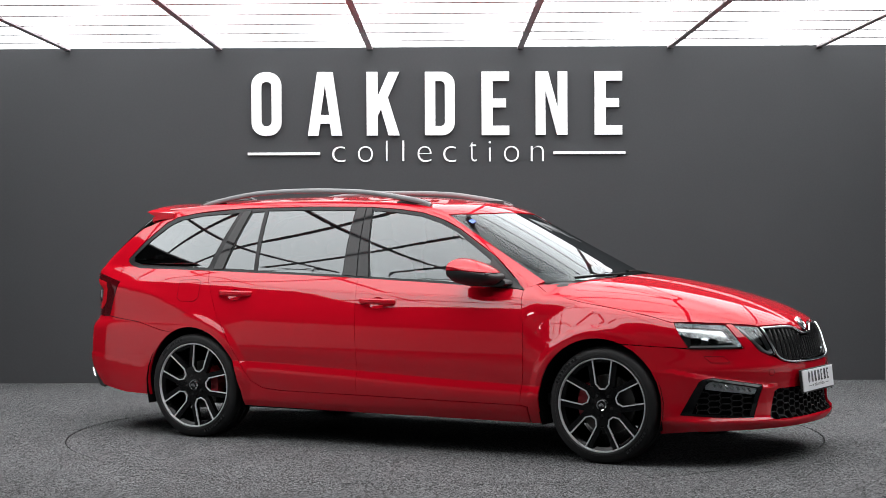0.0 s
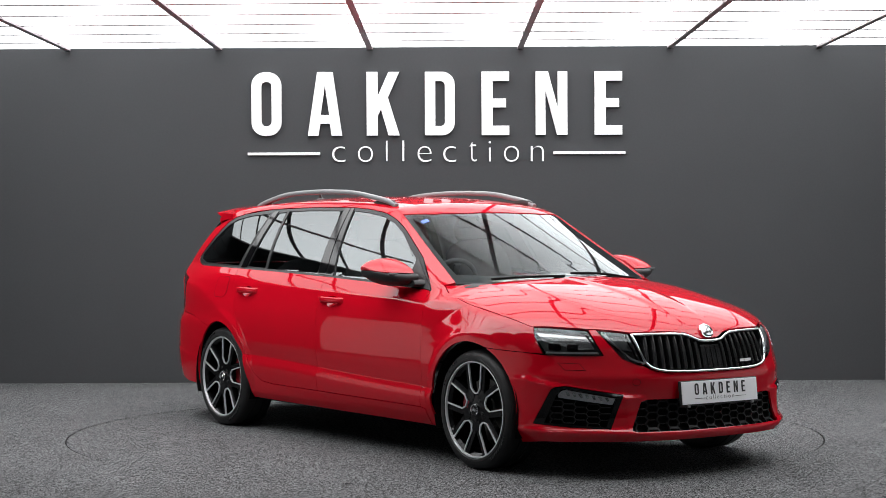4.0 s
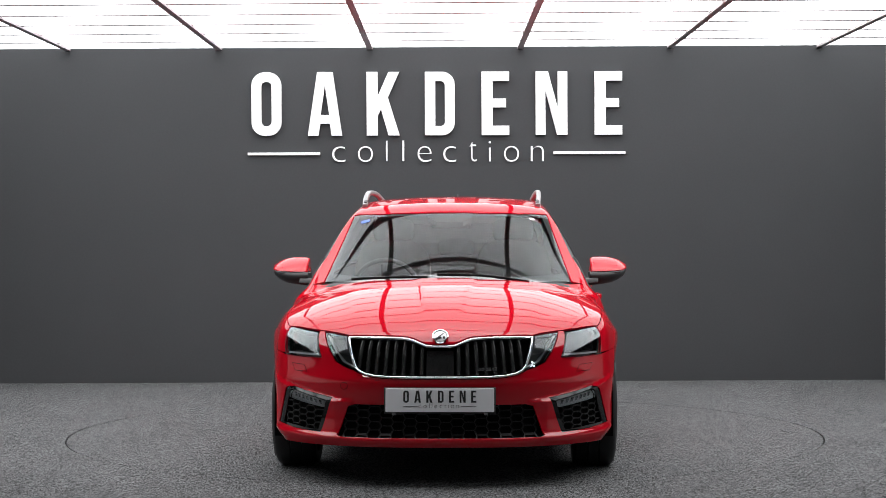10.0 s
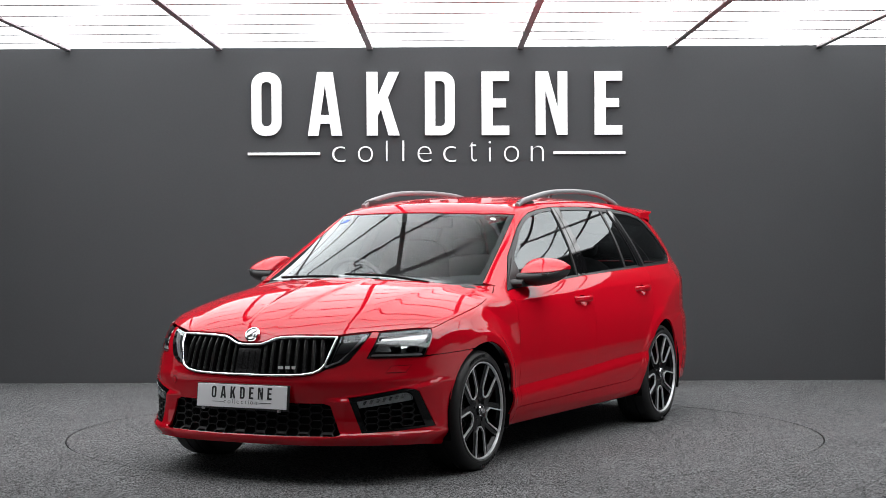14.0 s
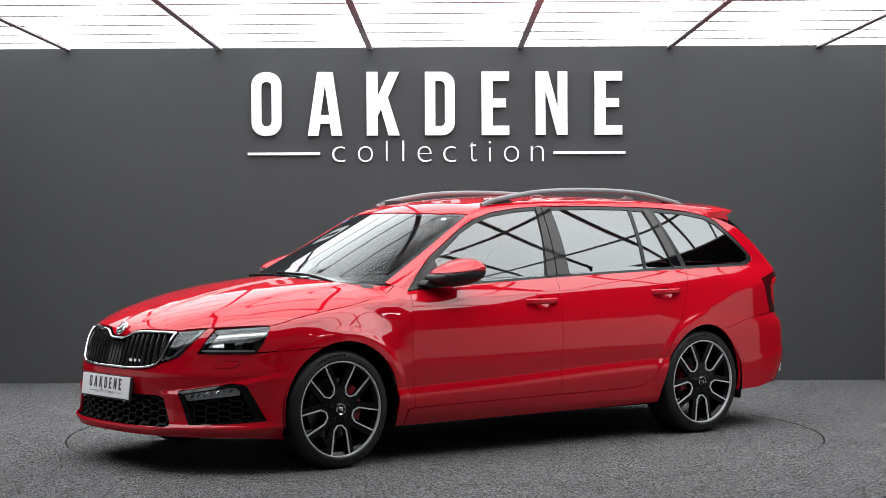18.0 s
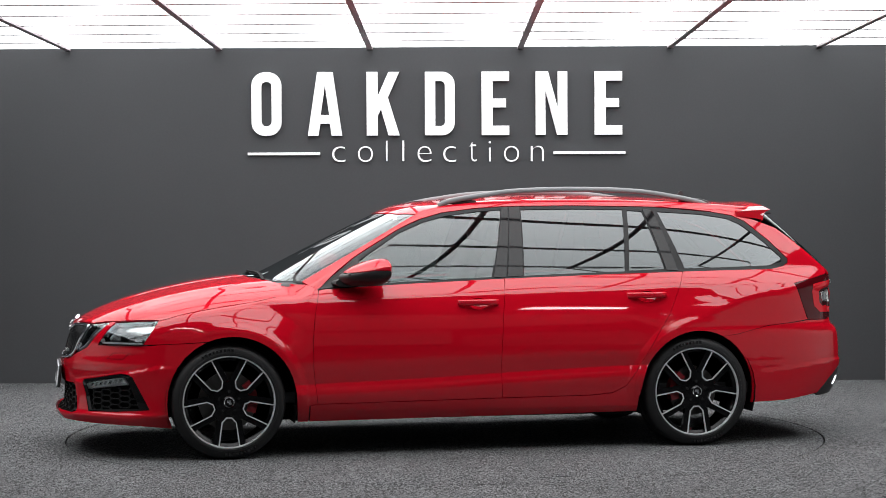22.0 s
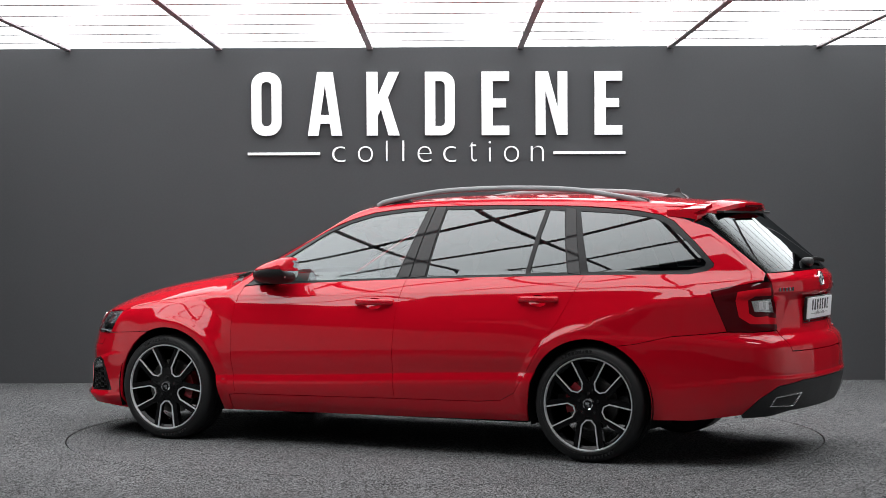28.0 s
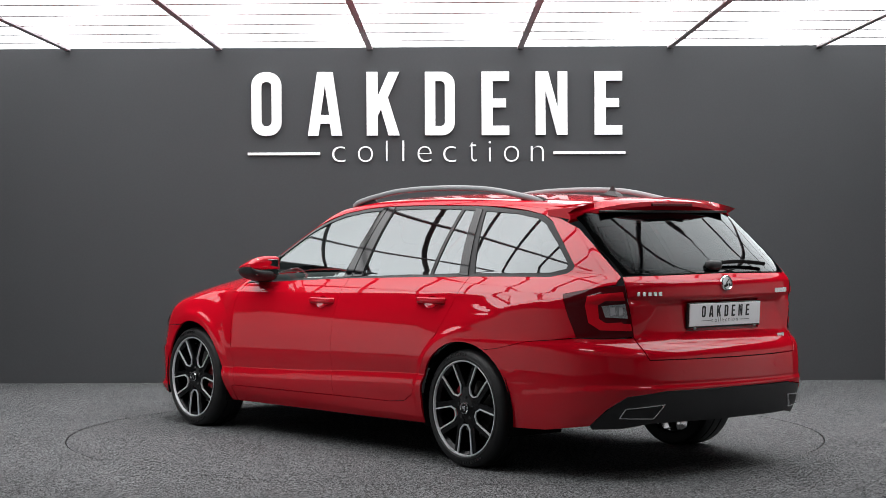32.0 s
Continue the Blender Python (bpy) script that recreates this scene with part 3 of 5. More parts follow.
for ob in (ceiling, grid):
    ob.matrix_basis = Matrix.Translation((0, 0, CEIL_Z)) @ TILT


# the raised sign on the wall: upright, narrow letters of one height
def slab(outline, holes=(), thick=0.03):
    """Flat outline (and holes) in x, z made solid towards the viewer."""
    pts, edges, rings = [], [], []
    for lp in (outline, *holes):
        k = len(pts)
        pts += [Vector(p) for p in lp]
        edges += [(k + i, k + (i + 1) % len(lp)) for i in range(len(lp))]
        rings.append(np.array(lp, float))
    v, e, f = mathutils_cdt(pts, edges, [], 0, 1e-7)[:3]
    q = np.array([tuple(a) for a in v])
    keep = []
    for t in f:
        c = q[list(t)].mean(0)[None]
        if inside(c, rings[0])[0] and not any(inside(c, r)[0] for r in rings[1:]):
            keep.append(tuple(t))
    n = len(q)
    vs = [(a, -thick, b) for a, b in q] + [(a, 0, b) for a, b in q]
    fs = [t for t in keep] + [tuple(i + n for i in reversed(t)) for t in keep]
    seen = {(t[i], t[(i + 1) % 3]) for t in keep for i in range(3)}
    fs += [(b, a, a + n, b + n) for a, b in seen if (b, a) not in seen]
    bm = bmesh.new()
    bv = [bm.verts.new(p) for p in vs]
    for t in fs:
        bm.faces.new([bv[i] for i in t])
    bmesh.ops.recalc_face_normals(bm, faces=bm.faces)
    return bm


def stadium(w, h, r, n=8, left=True):
    """A box with round corners; left=False keeps its left corners square."""
    out = []
    for cx, cz, a0, on in ((w - r, h - r, 0, True), (r, h - r, 90, left), (r, r, 180, left), (w - r, r, 270, True)):
        if not on:
            out.append((0.0, h) if cz > h / 2 else (0.0, 0.0))
            continue
        out += [(cx + r * math.cos(radians(a0 + 90 * i / n)), cz + r * math.sin(radians(a0 + 90 * i / n))) for i in range(n + 1)]
    return out


def bold_letter(c):
    """Outline and holes of a narrow bold capital, 1 high."""
    s = 0.175
    if c == "O":
        w = 0.47
        return w, stadium(w, 1.0, 0.21), [[(x + 0.155, z + 0.15) for x, z in stadium(w - 0.31, 0.70, 0.075)]]
    if c == "D":
        w = 0.47
        return w, stadium(w, 1.0, 0.20, left=False), [[(x + s - 0.01, z + 0.145) for x, z in stadium(w - 2 * s + 0.03, 0.71, 0.07, left=False)]]
    if c == "A":
        return 0.54, [(0, 0), (0.165, 0), (0.198, 0.19), (0.345, 0.19), (0.375, 0), (0.54, 0), (0.395, 1), (0.15, 1)], [[(0.203, 0.325), (0.27, 0.79), (0.337, 0.325)]]
    if c == "K":
        return 0.52, [(0, 0), (s, 0), (s, 0.31), (0.225, 0.41), (0.345, 0), (0.52, 0), (0.335, 0.60), (0.515, 1), (0.345, 1), (s, 0.62), (s, 1), (0, 1)], []
    if c == "E":
        return 0.435, [(0, 0), (0.435, 0), (0.435, 0.148), (s, 0.148), (s, 0.435), (0.385, 0.435), (0.385, 0.575), (s, 0.575), (s, 0.852), (0.435, 0.852), (0.435, 1), (0, 1)], []
    return 0.50, [(0, 0), (0.155, 0), (0.152, 0.70), (0.338, 0), (0.50, 0), (0.50, 1), (0.348, 1), (0.348, 0.43), (0.195, 1), (0, 1)], []


def small_letter(c, height):
    """A thin lower-case letter in the built-in font, as a mesh with depth."""
    cu = bpy.data.curves.new("letter", "FONT")
    cu.body, cu.size, cu.extrude, cu.offset = c, height, 0.006, -0.0048 * height / 0.232
    ob = new("letter", cu)
    bpy.context.view_layer.update()
    me = bpy.data.meshes.new_from_object(ob.evaluated_get(bpy.context.evaluated_depsgraph_get()))
    bpy.data.objects.remove(ob)
    me.transform(Matrix.Rotation(radians(90), 4, "X"))
    return me


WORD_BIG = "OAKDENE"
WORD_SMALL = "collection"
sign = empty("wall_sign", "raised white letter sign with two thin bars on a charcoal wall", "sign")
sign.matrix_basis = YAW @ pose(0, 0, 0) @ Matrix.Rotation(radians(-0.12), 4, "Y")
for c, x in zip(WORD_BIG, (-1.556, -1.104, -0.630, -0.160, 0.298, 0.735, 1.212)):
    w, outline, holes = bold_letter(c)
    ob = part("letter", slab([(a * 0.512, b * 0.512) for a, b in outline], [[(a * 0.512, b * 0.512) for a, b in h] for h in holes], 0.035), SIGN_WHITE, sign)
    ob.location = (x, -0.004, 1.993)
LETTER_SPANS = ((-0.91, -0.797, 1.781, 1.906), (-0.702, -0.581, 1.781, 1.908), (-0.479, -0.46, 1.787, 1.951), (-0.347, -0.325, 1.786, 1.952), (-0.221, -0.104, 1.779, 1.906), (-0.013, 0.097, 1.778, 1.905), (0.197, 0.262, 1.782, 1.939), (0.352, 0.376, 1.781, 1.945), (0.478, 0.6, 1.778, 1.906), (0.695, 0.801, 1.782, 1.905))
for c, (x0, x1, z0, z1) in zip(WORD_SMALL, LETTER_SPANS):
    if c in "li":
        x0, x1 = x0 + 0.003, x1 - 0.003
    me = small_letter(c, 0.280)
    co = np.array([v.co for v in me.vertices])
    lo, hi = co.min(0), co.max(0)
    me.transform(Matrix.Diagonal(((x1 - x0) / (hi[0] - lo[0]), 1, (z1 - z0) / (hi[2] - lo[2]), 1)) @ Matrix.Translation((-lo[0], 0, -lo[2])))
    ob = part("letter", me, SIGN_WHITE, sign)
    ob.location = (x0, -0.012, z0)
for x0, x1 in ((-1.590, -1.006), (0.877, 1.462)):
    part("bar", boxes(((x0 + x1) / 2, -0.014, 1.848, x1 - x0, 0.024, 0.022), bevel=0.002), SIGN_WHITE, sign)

# a fine vertical joint near the wall's end
part("wall_joint", boxes((3.585, -0.003, 1.35, 0.012, 0.008, 2.72)), BEAM, None, "thin vertical joint in the charcoal wall", "trim", kind="structure").matrix_basis = YAW

# a dark scuff in the turntable's carpet
scuff = []
for i in range(2, 7):
    r, a = 2.085 + 0.012 * math.sin(i), radians(-112.7 + 205.2 + (i - 4) * 1.3)
    scuff.append((r * math.cos(a), r * math.sin(a), 0.0015))
part("scuff", sweep(spline(scuff, 3), [(-0.002, -0.001), (0.002, -0.001), (0.001, 0.001), (-0.001, 0.001)]), SCUFF, turntable, "thin dark scuff in the carpet")

# ---- the car ----
car = empty("estate_car", "glossy red estate car with black alloy wheels on a turntable", "car")
SIDES = ((1, "left"), (-1, "right"))


def pair(name, mesh, mat, parent=None, label=""):
    """The same part on both sides of the car."""
    return [part(name, mesh if s > 0 else mirrored(mesh), mat, parent or car, label) for s, _ in SIDES]


def loft(sections):
    """Closed outlines joined one after another, both ends closed."""
    n = len(sections[0])
    vs = [tuple(p) for sec in sections for p in sec]
    fs = []
    for i in range(len(sections) - 1):
        for a in range(n):
            b = (a + 1) % n
            fs.append((i * n + a, i * n + b, (i + 1) * n + b, (i + 1) * n + a))
    return vs, fs + [tuple(range(n))[::-1], tuple(range((len(sections) - 1) * n, len(sections) * n))]


def arc(cx, cz, r, a0, a1, n=14):
    return [(cx + r * math.cos(radians(a0 + (a1 - a0) * i / n)), cz + r * math.sin(radians(a0 + (a1 - a0) * i / n))) for i in range(n + 1)]


HUB = 0.312
ARCH = {1: (1.322, 0.350), -1: (-1.345, 0.344)}


def arch(end, a0, a1, n=16, grow=0.0):
    """Points on a wheel arch, angles from the front of the car."""
    cx, r = ARCH[end]
    return [(cx + (r + grow) * math.cos(radians(a0 + (a1 - a0) * i / n)), HUB + (r + grow) * 1.015 * math.sin(radians(a0 + (a1 - a0) * i / n))) for i in range(n + 1)]


A_LINE = [(0.855, 0.290), (0.879, 0.489), (0.880, 0.645), (0.869, 0.769), (0.838, 0.912)]
B_LINE = [(-0.187, 0.302), (-0.179, 0.446), (-0.181, 0.573), (-0.193, 0.761), (-0.222, 0.968)]
C_LINE = [(-0.705, 0.306), (-0.834, 0.317), (-0.914, 0.357), (-0.989, 0.470), (-1.086, 0.628), (-1.171, 0.753), (-1.248, 0.910), (-1.286, 0.999)]
BELT_LINE = [(0.80, 0.918), (0.30, 0.945), (-0.222, 0.968), (-0.80, 0.986), (-1.286, 0.999), (-1.60, 1.005), (-1.854, 1.008)]
FRAME_TOP = [(0.846, 0.915), (0.62, 1.094), (0.354, 1.249), (0.22, 1.305), (0.091, 1.341), (-0.09, 1.364), (-0.271, 1.376), (-0.70, 1.381), (-1.19, 1.372), (-1.524, 1.345),
             (-1.66, 1.322), (-1.735, 1.288), (-1.866, 1.176), (-1.978, 1.064), (-1.975, 1.045), (-1.945, 1.026), (-1.854, 1.008)]

# wing, doors, sill and quarter
HANDLES = ((-0.054, 0.836), (-1.045, 0.866))


def recess(x0, z0, grow=1.0, n=24):
    """Outline of the finger recess behind a door handle."""
    return [(x0 + 0.052 * grow * math.cos(2 * math.pi * i / n), z0 - 0.008 + 0.032 * grow * math.sin(2 * math.pi * i / n)) for i in range(n)]


BONNET_EDGE = [(0.895, 0.742), (0.955, 0.762), (1.10, 0.784), (1.18, 0.799), (1.256, 0.810), (1.40, 0.819), (1.50, 0.818), (1.60, 0.808), (1.65, 0.800), (1.70, 0.787)]
bonnet_line = [(a[0], a[2]) for a in lay_top(np.array(BONNET_EDGE))]
wing = [(1.708, 0.758), (1.798, 0.6235), (1.71, 0.6275), (1.60, 0.6325)] + arch(1, 68, 180)[:-1] + [(0.970, 0.300), (0.960, 0.19), (0.90, 0.19)]
wing += [(0.90, 0.282)] + A_LINE + [(0.850, 0.925)] + bonnet_line
pair("front_wing", sheet([wing], lay_side, step=0.014, gap=0.0028, folds=(shoulder_line,)), RED)
pair("front_door", sheet([A_LINE + BELT_LINE[:2] + [(-0.222, 0.968)] + B_LINE[::-1][1:], recess(*HANDLES[0])], lay_side, step=0.012, gap=0.0028, folds=(shoulder_line, door_line)), RED)
pair("rear_door", sheet([B_LINE + [(-0.80, 0.986)] + C_LINE[::-1], recess(*HANDLES[1])], lay_side, step=0.012, gap=0.0028, folds=(shoulder_line, door_line)), RED)
def lay_rear(q):
    o = np.stack([q[:, 0] * 0 - 1.0, q[:, 0], q[:, 1]], 1)
    return cast(o, np.tile((-1.0, 0.0, 0.0), (len(q), 1)), 2.0)


def rear_quarter():
    back = [(p[0] + 0.004, p[2]) for p in lay_rear(np.array([(0.585, 1.325), (0.597, 1.25), (0.606, 1.18), (0.610, 1.10), (0.604, 1.030)]))]
    q = [(0.895, 0.190), (0.895, 0.282), (0.855, 0.2885), (-0.187, 0.3005)] + [(x, z - 0.0015) for x, z in C_LINE[:2]] + C_LINE[2:] + [(-1.60, 1.005), (-1.854, 1.008), (-1.945, 1.026), (-1.975, 1.045), (-1.978, 1.064), (-1.866, 1.176), (-1.735, 1.288), (-1.66, 1.322), (-1.524, 1.345), (-1.60, 1.372), (-1.76, 1.362),
                      *back, (-2.236, 1.012), (-2.236, 0.974), (-1.984, 0.924), (-2.07, 0.710), (-1.967, 0.698), (-1.79, 0.682), (-1.60, 0.639)]
    q += arch(-1, 116, 4)
    return q + [(-0.990, 0.290), (-0.985, 0.205), (-0.2, 0.198)]


pair("rear_quarter", sheet([rear_quarter()], lay_side, step=0.014, gap=0.0028, folds=(shoulder_line,)), RED)

# roof with the screen pillars: outline from above


def side_top(pts):
    """Places on the side frame's upper edge, seen from above."""
    p = lay_side(np.array(pts))
    return [(a[0], a[1]) for a in p]


edge = side_top(FRAME_TOP[:10])
roof_half = [(0.885, 0.762)] + edge[0:] + [(-1.60, 0.572), (-1.76, 0.545), (-1.80, 0.50), (-1.845, 0.30), (-1.86, 0.0)]
front_half = [(0.368, 0.0), (0.359, 0.20), (0.317, 0.40), (0.243, 0.567), (0.42, 0.597), (0.60, 0.630), (0.78, 0.662), (0.915, 0.686)]
roof_loop = front_half + roof_half
part("roof", sheet([roof_loop + [(x, -y) for x, y in roof_loop[::-1][1:-1]]], lay_top, step=0.022), RED, car)
ws = [(0.367, 0.0), (0.358, 0.20), (0.316, 0.40), (0.242, 0.566), (0.42, 0.595), (0.60, 0.627), (0.78, 0.659), (0.915, 0.683), (1.03, 0.52), (1.12, 0.32), (1.168, 0.12), (1.175, 0.0)]
part("windscreen", sheet([ws + [(x, -y) for x, y in ws[::-1][1:-1]]], lay_top, step=0.035, off=-0.004, depth=0), WINDSCREEN, car, "sloping clear windscreen").visible_shadow = False
GRILLE = ang((26.3, 0.719), (20, 0.720), (13.5, 0.719), (9.2, 0.7145), (7.4, 0.707), (5.6, 0.694), (3.9, 0.683), (2, 0.680), (0, 0.680))
NOSE_EDGE = [(p[0], p[1]) for p in lay_nose(np.array(ang((44, 0.752), (38.2, 0.7465), (31, 0.739), (26.3, 0.7285)) + [(a, z + 0.0105) for a, z in GRILLE[1:]]))]
bonnet = [(1.202, 0.0), (1.192, 0.12), (1.145, 0.33), (1.058, 0.53), (0.95, 0.685)] + BONNET_EDGE + [(1.80, 0.715)] + NOSE_EDGE
part("bonnet", sheet([bonnet + [(x, -y) for x, y in bonnet[::-1][1:-1]]], lay_top, step=0.014, gap=0.0028), RED, car)
cowl = [(1.165, 0.0), (1.155, 0.14), (1.11, 0.34), (1.02, 0.53), (0.92, 0.676), (0.88, 0.70), (0.90, 0.74), (0.96, 0.69), (1.066, 0.535), (1.155, 0.335), (1.202, 0.12), (1.212, 0.0)]
part("cowl", sheet([cowl + [(x, -y) for x, y in cowl[::-1][1:-1]]], lay_top, step=0.03, off=-0.012, depth=0.02), WIPER_BLACK, car, "black plastic cowl below the windscreen")

# side glass, its black frame and pillars
frame_loop = FRAME_TOP + [(-1.60, 1.005), (-1.286, 0.999), (-0.80, 0.986), (-0.222, 0.968), (0.30, 0.945), (0.78, 0.915)]
G_FRONT = [(0.70, 0.940), (0.60, 1.072), (0.354, 1.226), (0.22, 1.283), (0.08, 1.322), (-0.10, 1.346), (-0.252, 1.356), (-0.205, 1.16), (-0.150, 0.978), (0.30, 0.958)]
G_REAR = [(-0.375, 1.358), (-0.70, 1.362), (-0.984, 1.358), (-0.938, 1.004), (-0.60, 0.994), (-0.341, 0.984)]
G_SMALL = [(-1.012, 1.354), (-1.10, 1.348), (-1.181, 1.015), (-0.966, 1.008)]
G_QUARTER = [(-1.195, 1.346), (-1.45, 1.331), (-1.62, 1.306), (-1.70, 1.272), (-1.82, 1.180), (-1.935, 1.073), (-1.93, 1.050), (-1.84, 1.030), (-1.60, 1.024), (-1.305, 1.018)]
pair("window_frame", sheet([frame_loop, G_FRONT, G_REAR, G_SMALL, G_QUARTER], lay_side, off=-0.003, depth=0.02), TRIM, None, "satin black window surround")
for s, _ in SIDES:
    for nm, lp, mt, lb in (("front_side_window", G_FRONT, SIDE_GLASS, "lightly tinted side window"), ("rear_side_window", G_REAR, PRIVACY, "dark privacy glass"),
                           ("quarter_light", G_SMALL, PRIVACY, "dark privacy glass"), ("rear_quarter_window", G_QUARTER, PRIVACY, "dark privacy glass")):
        mesh = sheet([lp], lay_side, off=-0.007, depth=0, gap=-0.004)
        part(nm, mesh if s > 0 else mirrored(mesh), mt, car, lb).visible_shadow = False
# gloss black pillar covers between the panes
pair("pillar_cover", sheet([[(-0.262, 1.372), (-0.300, 1.374), (-0.235, 0.976), (-0.160, 0.972)]], lay_side, off=0.001, depth=0.006), GLOSS_BLACK)
pair("pillar_cover", sheet([[(-0.306, 1.374), (-0.368, 1.374), (-0.333, 0.982), (-0.241, 0.976)]], lay_side, off=0.001, depth=0.006), GLOSS_BLACK)
pair("pillar_cover", sheet([[(-1.106, 1.362), (-1.165, 1.356), (-1.262, 1.004), (-1.190, 1.006)]], lay_side, off=0.001, depth=0.006), GLOSS_BLACK)

# nose
LAMP = ang((55.6, 0.757), (47, 0.748), (38.2, 0.737), (34.3, 0.620), (42, 0.617), (50.7, 0.620))
LAMP_IN = ang((35.4, 0.738), (31, 0.731), (26.9, 0.723), (23.7, 0.572), (25.2, 0.578), (28.7, 0.604))
GRILLE_LOW = ang((0, 0.527), (8, 0.527), (13.3, 0.529), (16.4, 0.532), (19.5, 0.541), (21.6, 0.556), (22.9, 0.580))
GRILLE_LOOP = [(-a, z) for a, z in GRILLE] + GRILLE[::-1][1:] + GRILLE_LOW[::-1] + [(-a, z) for a, z in GRILLE_LOW[1:]]
FOG = ang((48.3, 0.448), (46.9, 0.462), (44.2, 0.468), (36, 0.446), (29.0, 0.427), (32.4, 0.256), (43, 0.262), (53.6, 0.275))
INTAKE = ang((22.5, 0.398), (24.3, 0.388), (26.9, 0.250), (25.5, 0.242), (-25.5, 0.242), (-26.9, 0.250), (-24.3, 0.388), (-22.5, 0.398))
nose_arch = [(math.degrees(math.atan2(p[1], p[0] - 1.15)), p[2]) for p in lay_side(np.array(arch(1, -24, 67, 8)))]
bump_half = ang(*nose_arch[::-1][:1], (63, 0.632), (57, 0.627), (50.7, 0.618), (42, 0.615), (33.9, 0.617), (37.9, 0.742), (35.8, 0.743), (28.9, 0.601), (25.2, 0.574), (23.2, 0.565), (21.8, 0.552), (19.5, 0.5375), (16.4, 0.5285), (13.3, 0.5255), (8, 0.524), (0, 0.524))
bump_low = ang((0, 0.196), (24, 0.194), (40, 0.190), (50, 0.186), *nose_arch[:-1])
bumper_loop = bump_half + [(-a, z) for a, z in bump_half[::-1][1:]] + [(-a, z) for a, z in bump_low[::-1][:-1]] + bump_low
minus = lambda lp: [(-a, z) for a, z in lp]
front_bumper = part("front_bumper", sheet([bumper_loop, FOG, minus(FOG), INTAKE], lay_nose, step=0.011), RED, car)
# a near-black sheet stands in for the shade behind the nose openings
part("nose_backing", sheet([ang((62, 0.70), (0, 0.70), (-62, 0.70), (-62, 0.20), (0, 0.20), (62, 0.20))], lay_nose, step=0.05, off=-0.075, depth=0), SHADE_AND_LINER, car, "near-black sheet standing in for shade behind the nose")

# grille: chrome ring, upright slats, dark middle block
def ring(loop, inner, lay, off, depth=0.02, step=0.02):
    return sheet([loop, inner], lay, step=step, off=off, depth=depth, gap=0.0)


def inset(loop, by):
    r = np.array(loop)
    if area(r) < 0:
        r = r[::-1]
    return [tuple(p) for p in shrink(r, by)]


def tube(loop, lay, off, w, h, n=8):
    """A rounded bead that follows a closed outline on the outer form."""
    P = lay(np.array(dense(loop, 0.012)))
    N = hull_normal(P)
    P = P + N * off
    T = np.roll(P, -1, 0) - np.roll(P, 1, 0)
    T /= np.linalg.norm(T, axis=1)[:, None]
    S = np.cross(T, N)
    sec = oval(w, h, n, 2.6)
    m = len(P)
    vs = [P[i] + S[i] * a + N[i] * b for i in range(m) for a, b in sec]
    return vs, [(i * n + a, i * n + (a + 1) % n, (i + 1) % m * n + (a + 1) % n, (i + 1) % m * n + a) for i in range(m) for a in range(n)]


GRILLE_IN = inset(dense(GRILLE_LOOP, 0.03), 0.018)
grille = part("grille", ring(inset(dense(GRILLE_LOOP, 0.03), 0.002), GRILLE_IN, lay_nose, -0.004, 0.05), GLOSS_BLACK, car, "black upright-slat grille")
smooth(part("grille_ring", tube(inset(dense(GRILLE_LOOP, 0.03), 0.0075), lay_nose, 0.003, 0.0125, 0.016), CHROME, grille, "bright chrome grille surround"), 70)
# shade between the slats, put in as a near-black sheet
part("grille_backing", sheet([GRILLE_IN], lay_nose, step=0.03, off=-0.045, depth=0), SHADE_AND_LINER, grille)
radar = part("radar_cover", sheet([ang((3.7, 0.664), (3.7, 0.540), (-3.7, 0.540), (-3.7, 0.664))], lay_nose, step=0.02, off=-0.010, depth=0.03), RIB, grille, "plain black middle cover")
top_of = crv([(a * 60, z) for a, z in GRILLE])
low_of = crv([(a * 60, z) for a, z in GRILLE_LOW])
for a in (-1.9, 0.0, 1.9):
    part("fine_rib", sheet([ang((a - 0.12, 0.655), (a - 0.12, 0.548), (a + 0.12, 0.548), (a + 0.12, 0.655))], lay_nose, step=0.02, off=-0.007, depth=0.006, gap=0), RIB, radar)
for k in range(16):
    a = (4.9 + 2.42 * (k % 8)) * (1 if k < 8 else -1)
    zs = np.linspace(float(low_of(abs(a))) + 0.014, float(top_of(abs(a))) - 0.014, 7)
    line = lay_nose(np.array([(a / 60, z) for z in zs]))
    N = hull_normal(line)
    N[:, 2] *= 0.3
    line = line - N * 0.018
    smooth(part("slat", sweep(line, [(-0.012, -0.026), (0.012, -0.026), (0.0125, -0.006), (0.010, 0.004), (0.005, 0.009), (-0.001, 0.010), (-0.007, 0.007), (-0.011, 0.0), (-0.0125, -0.010)], up=(1, 0, 0.01)), RIB, grille), 50)


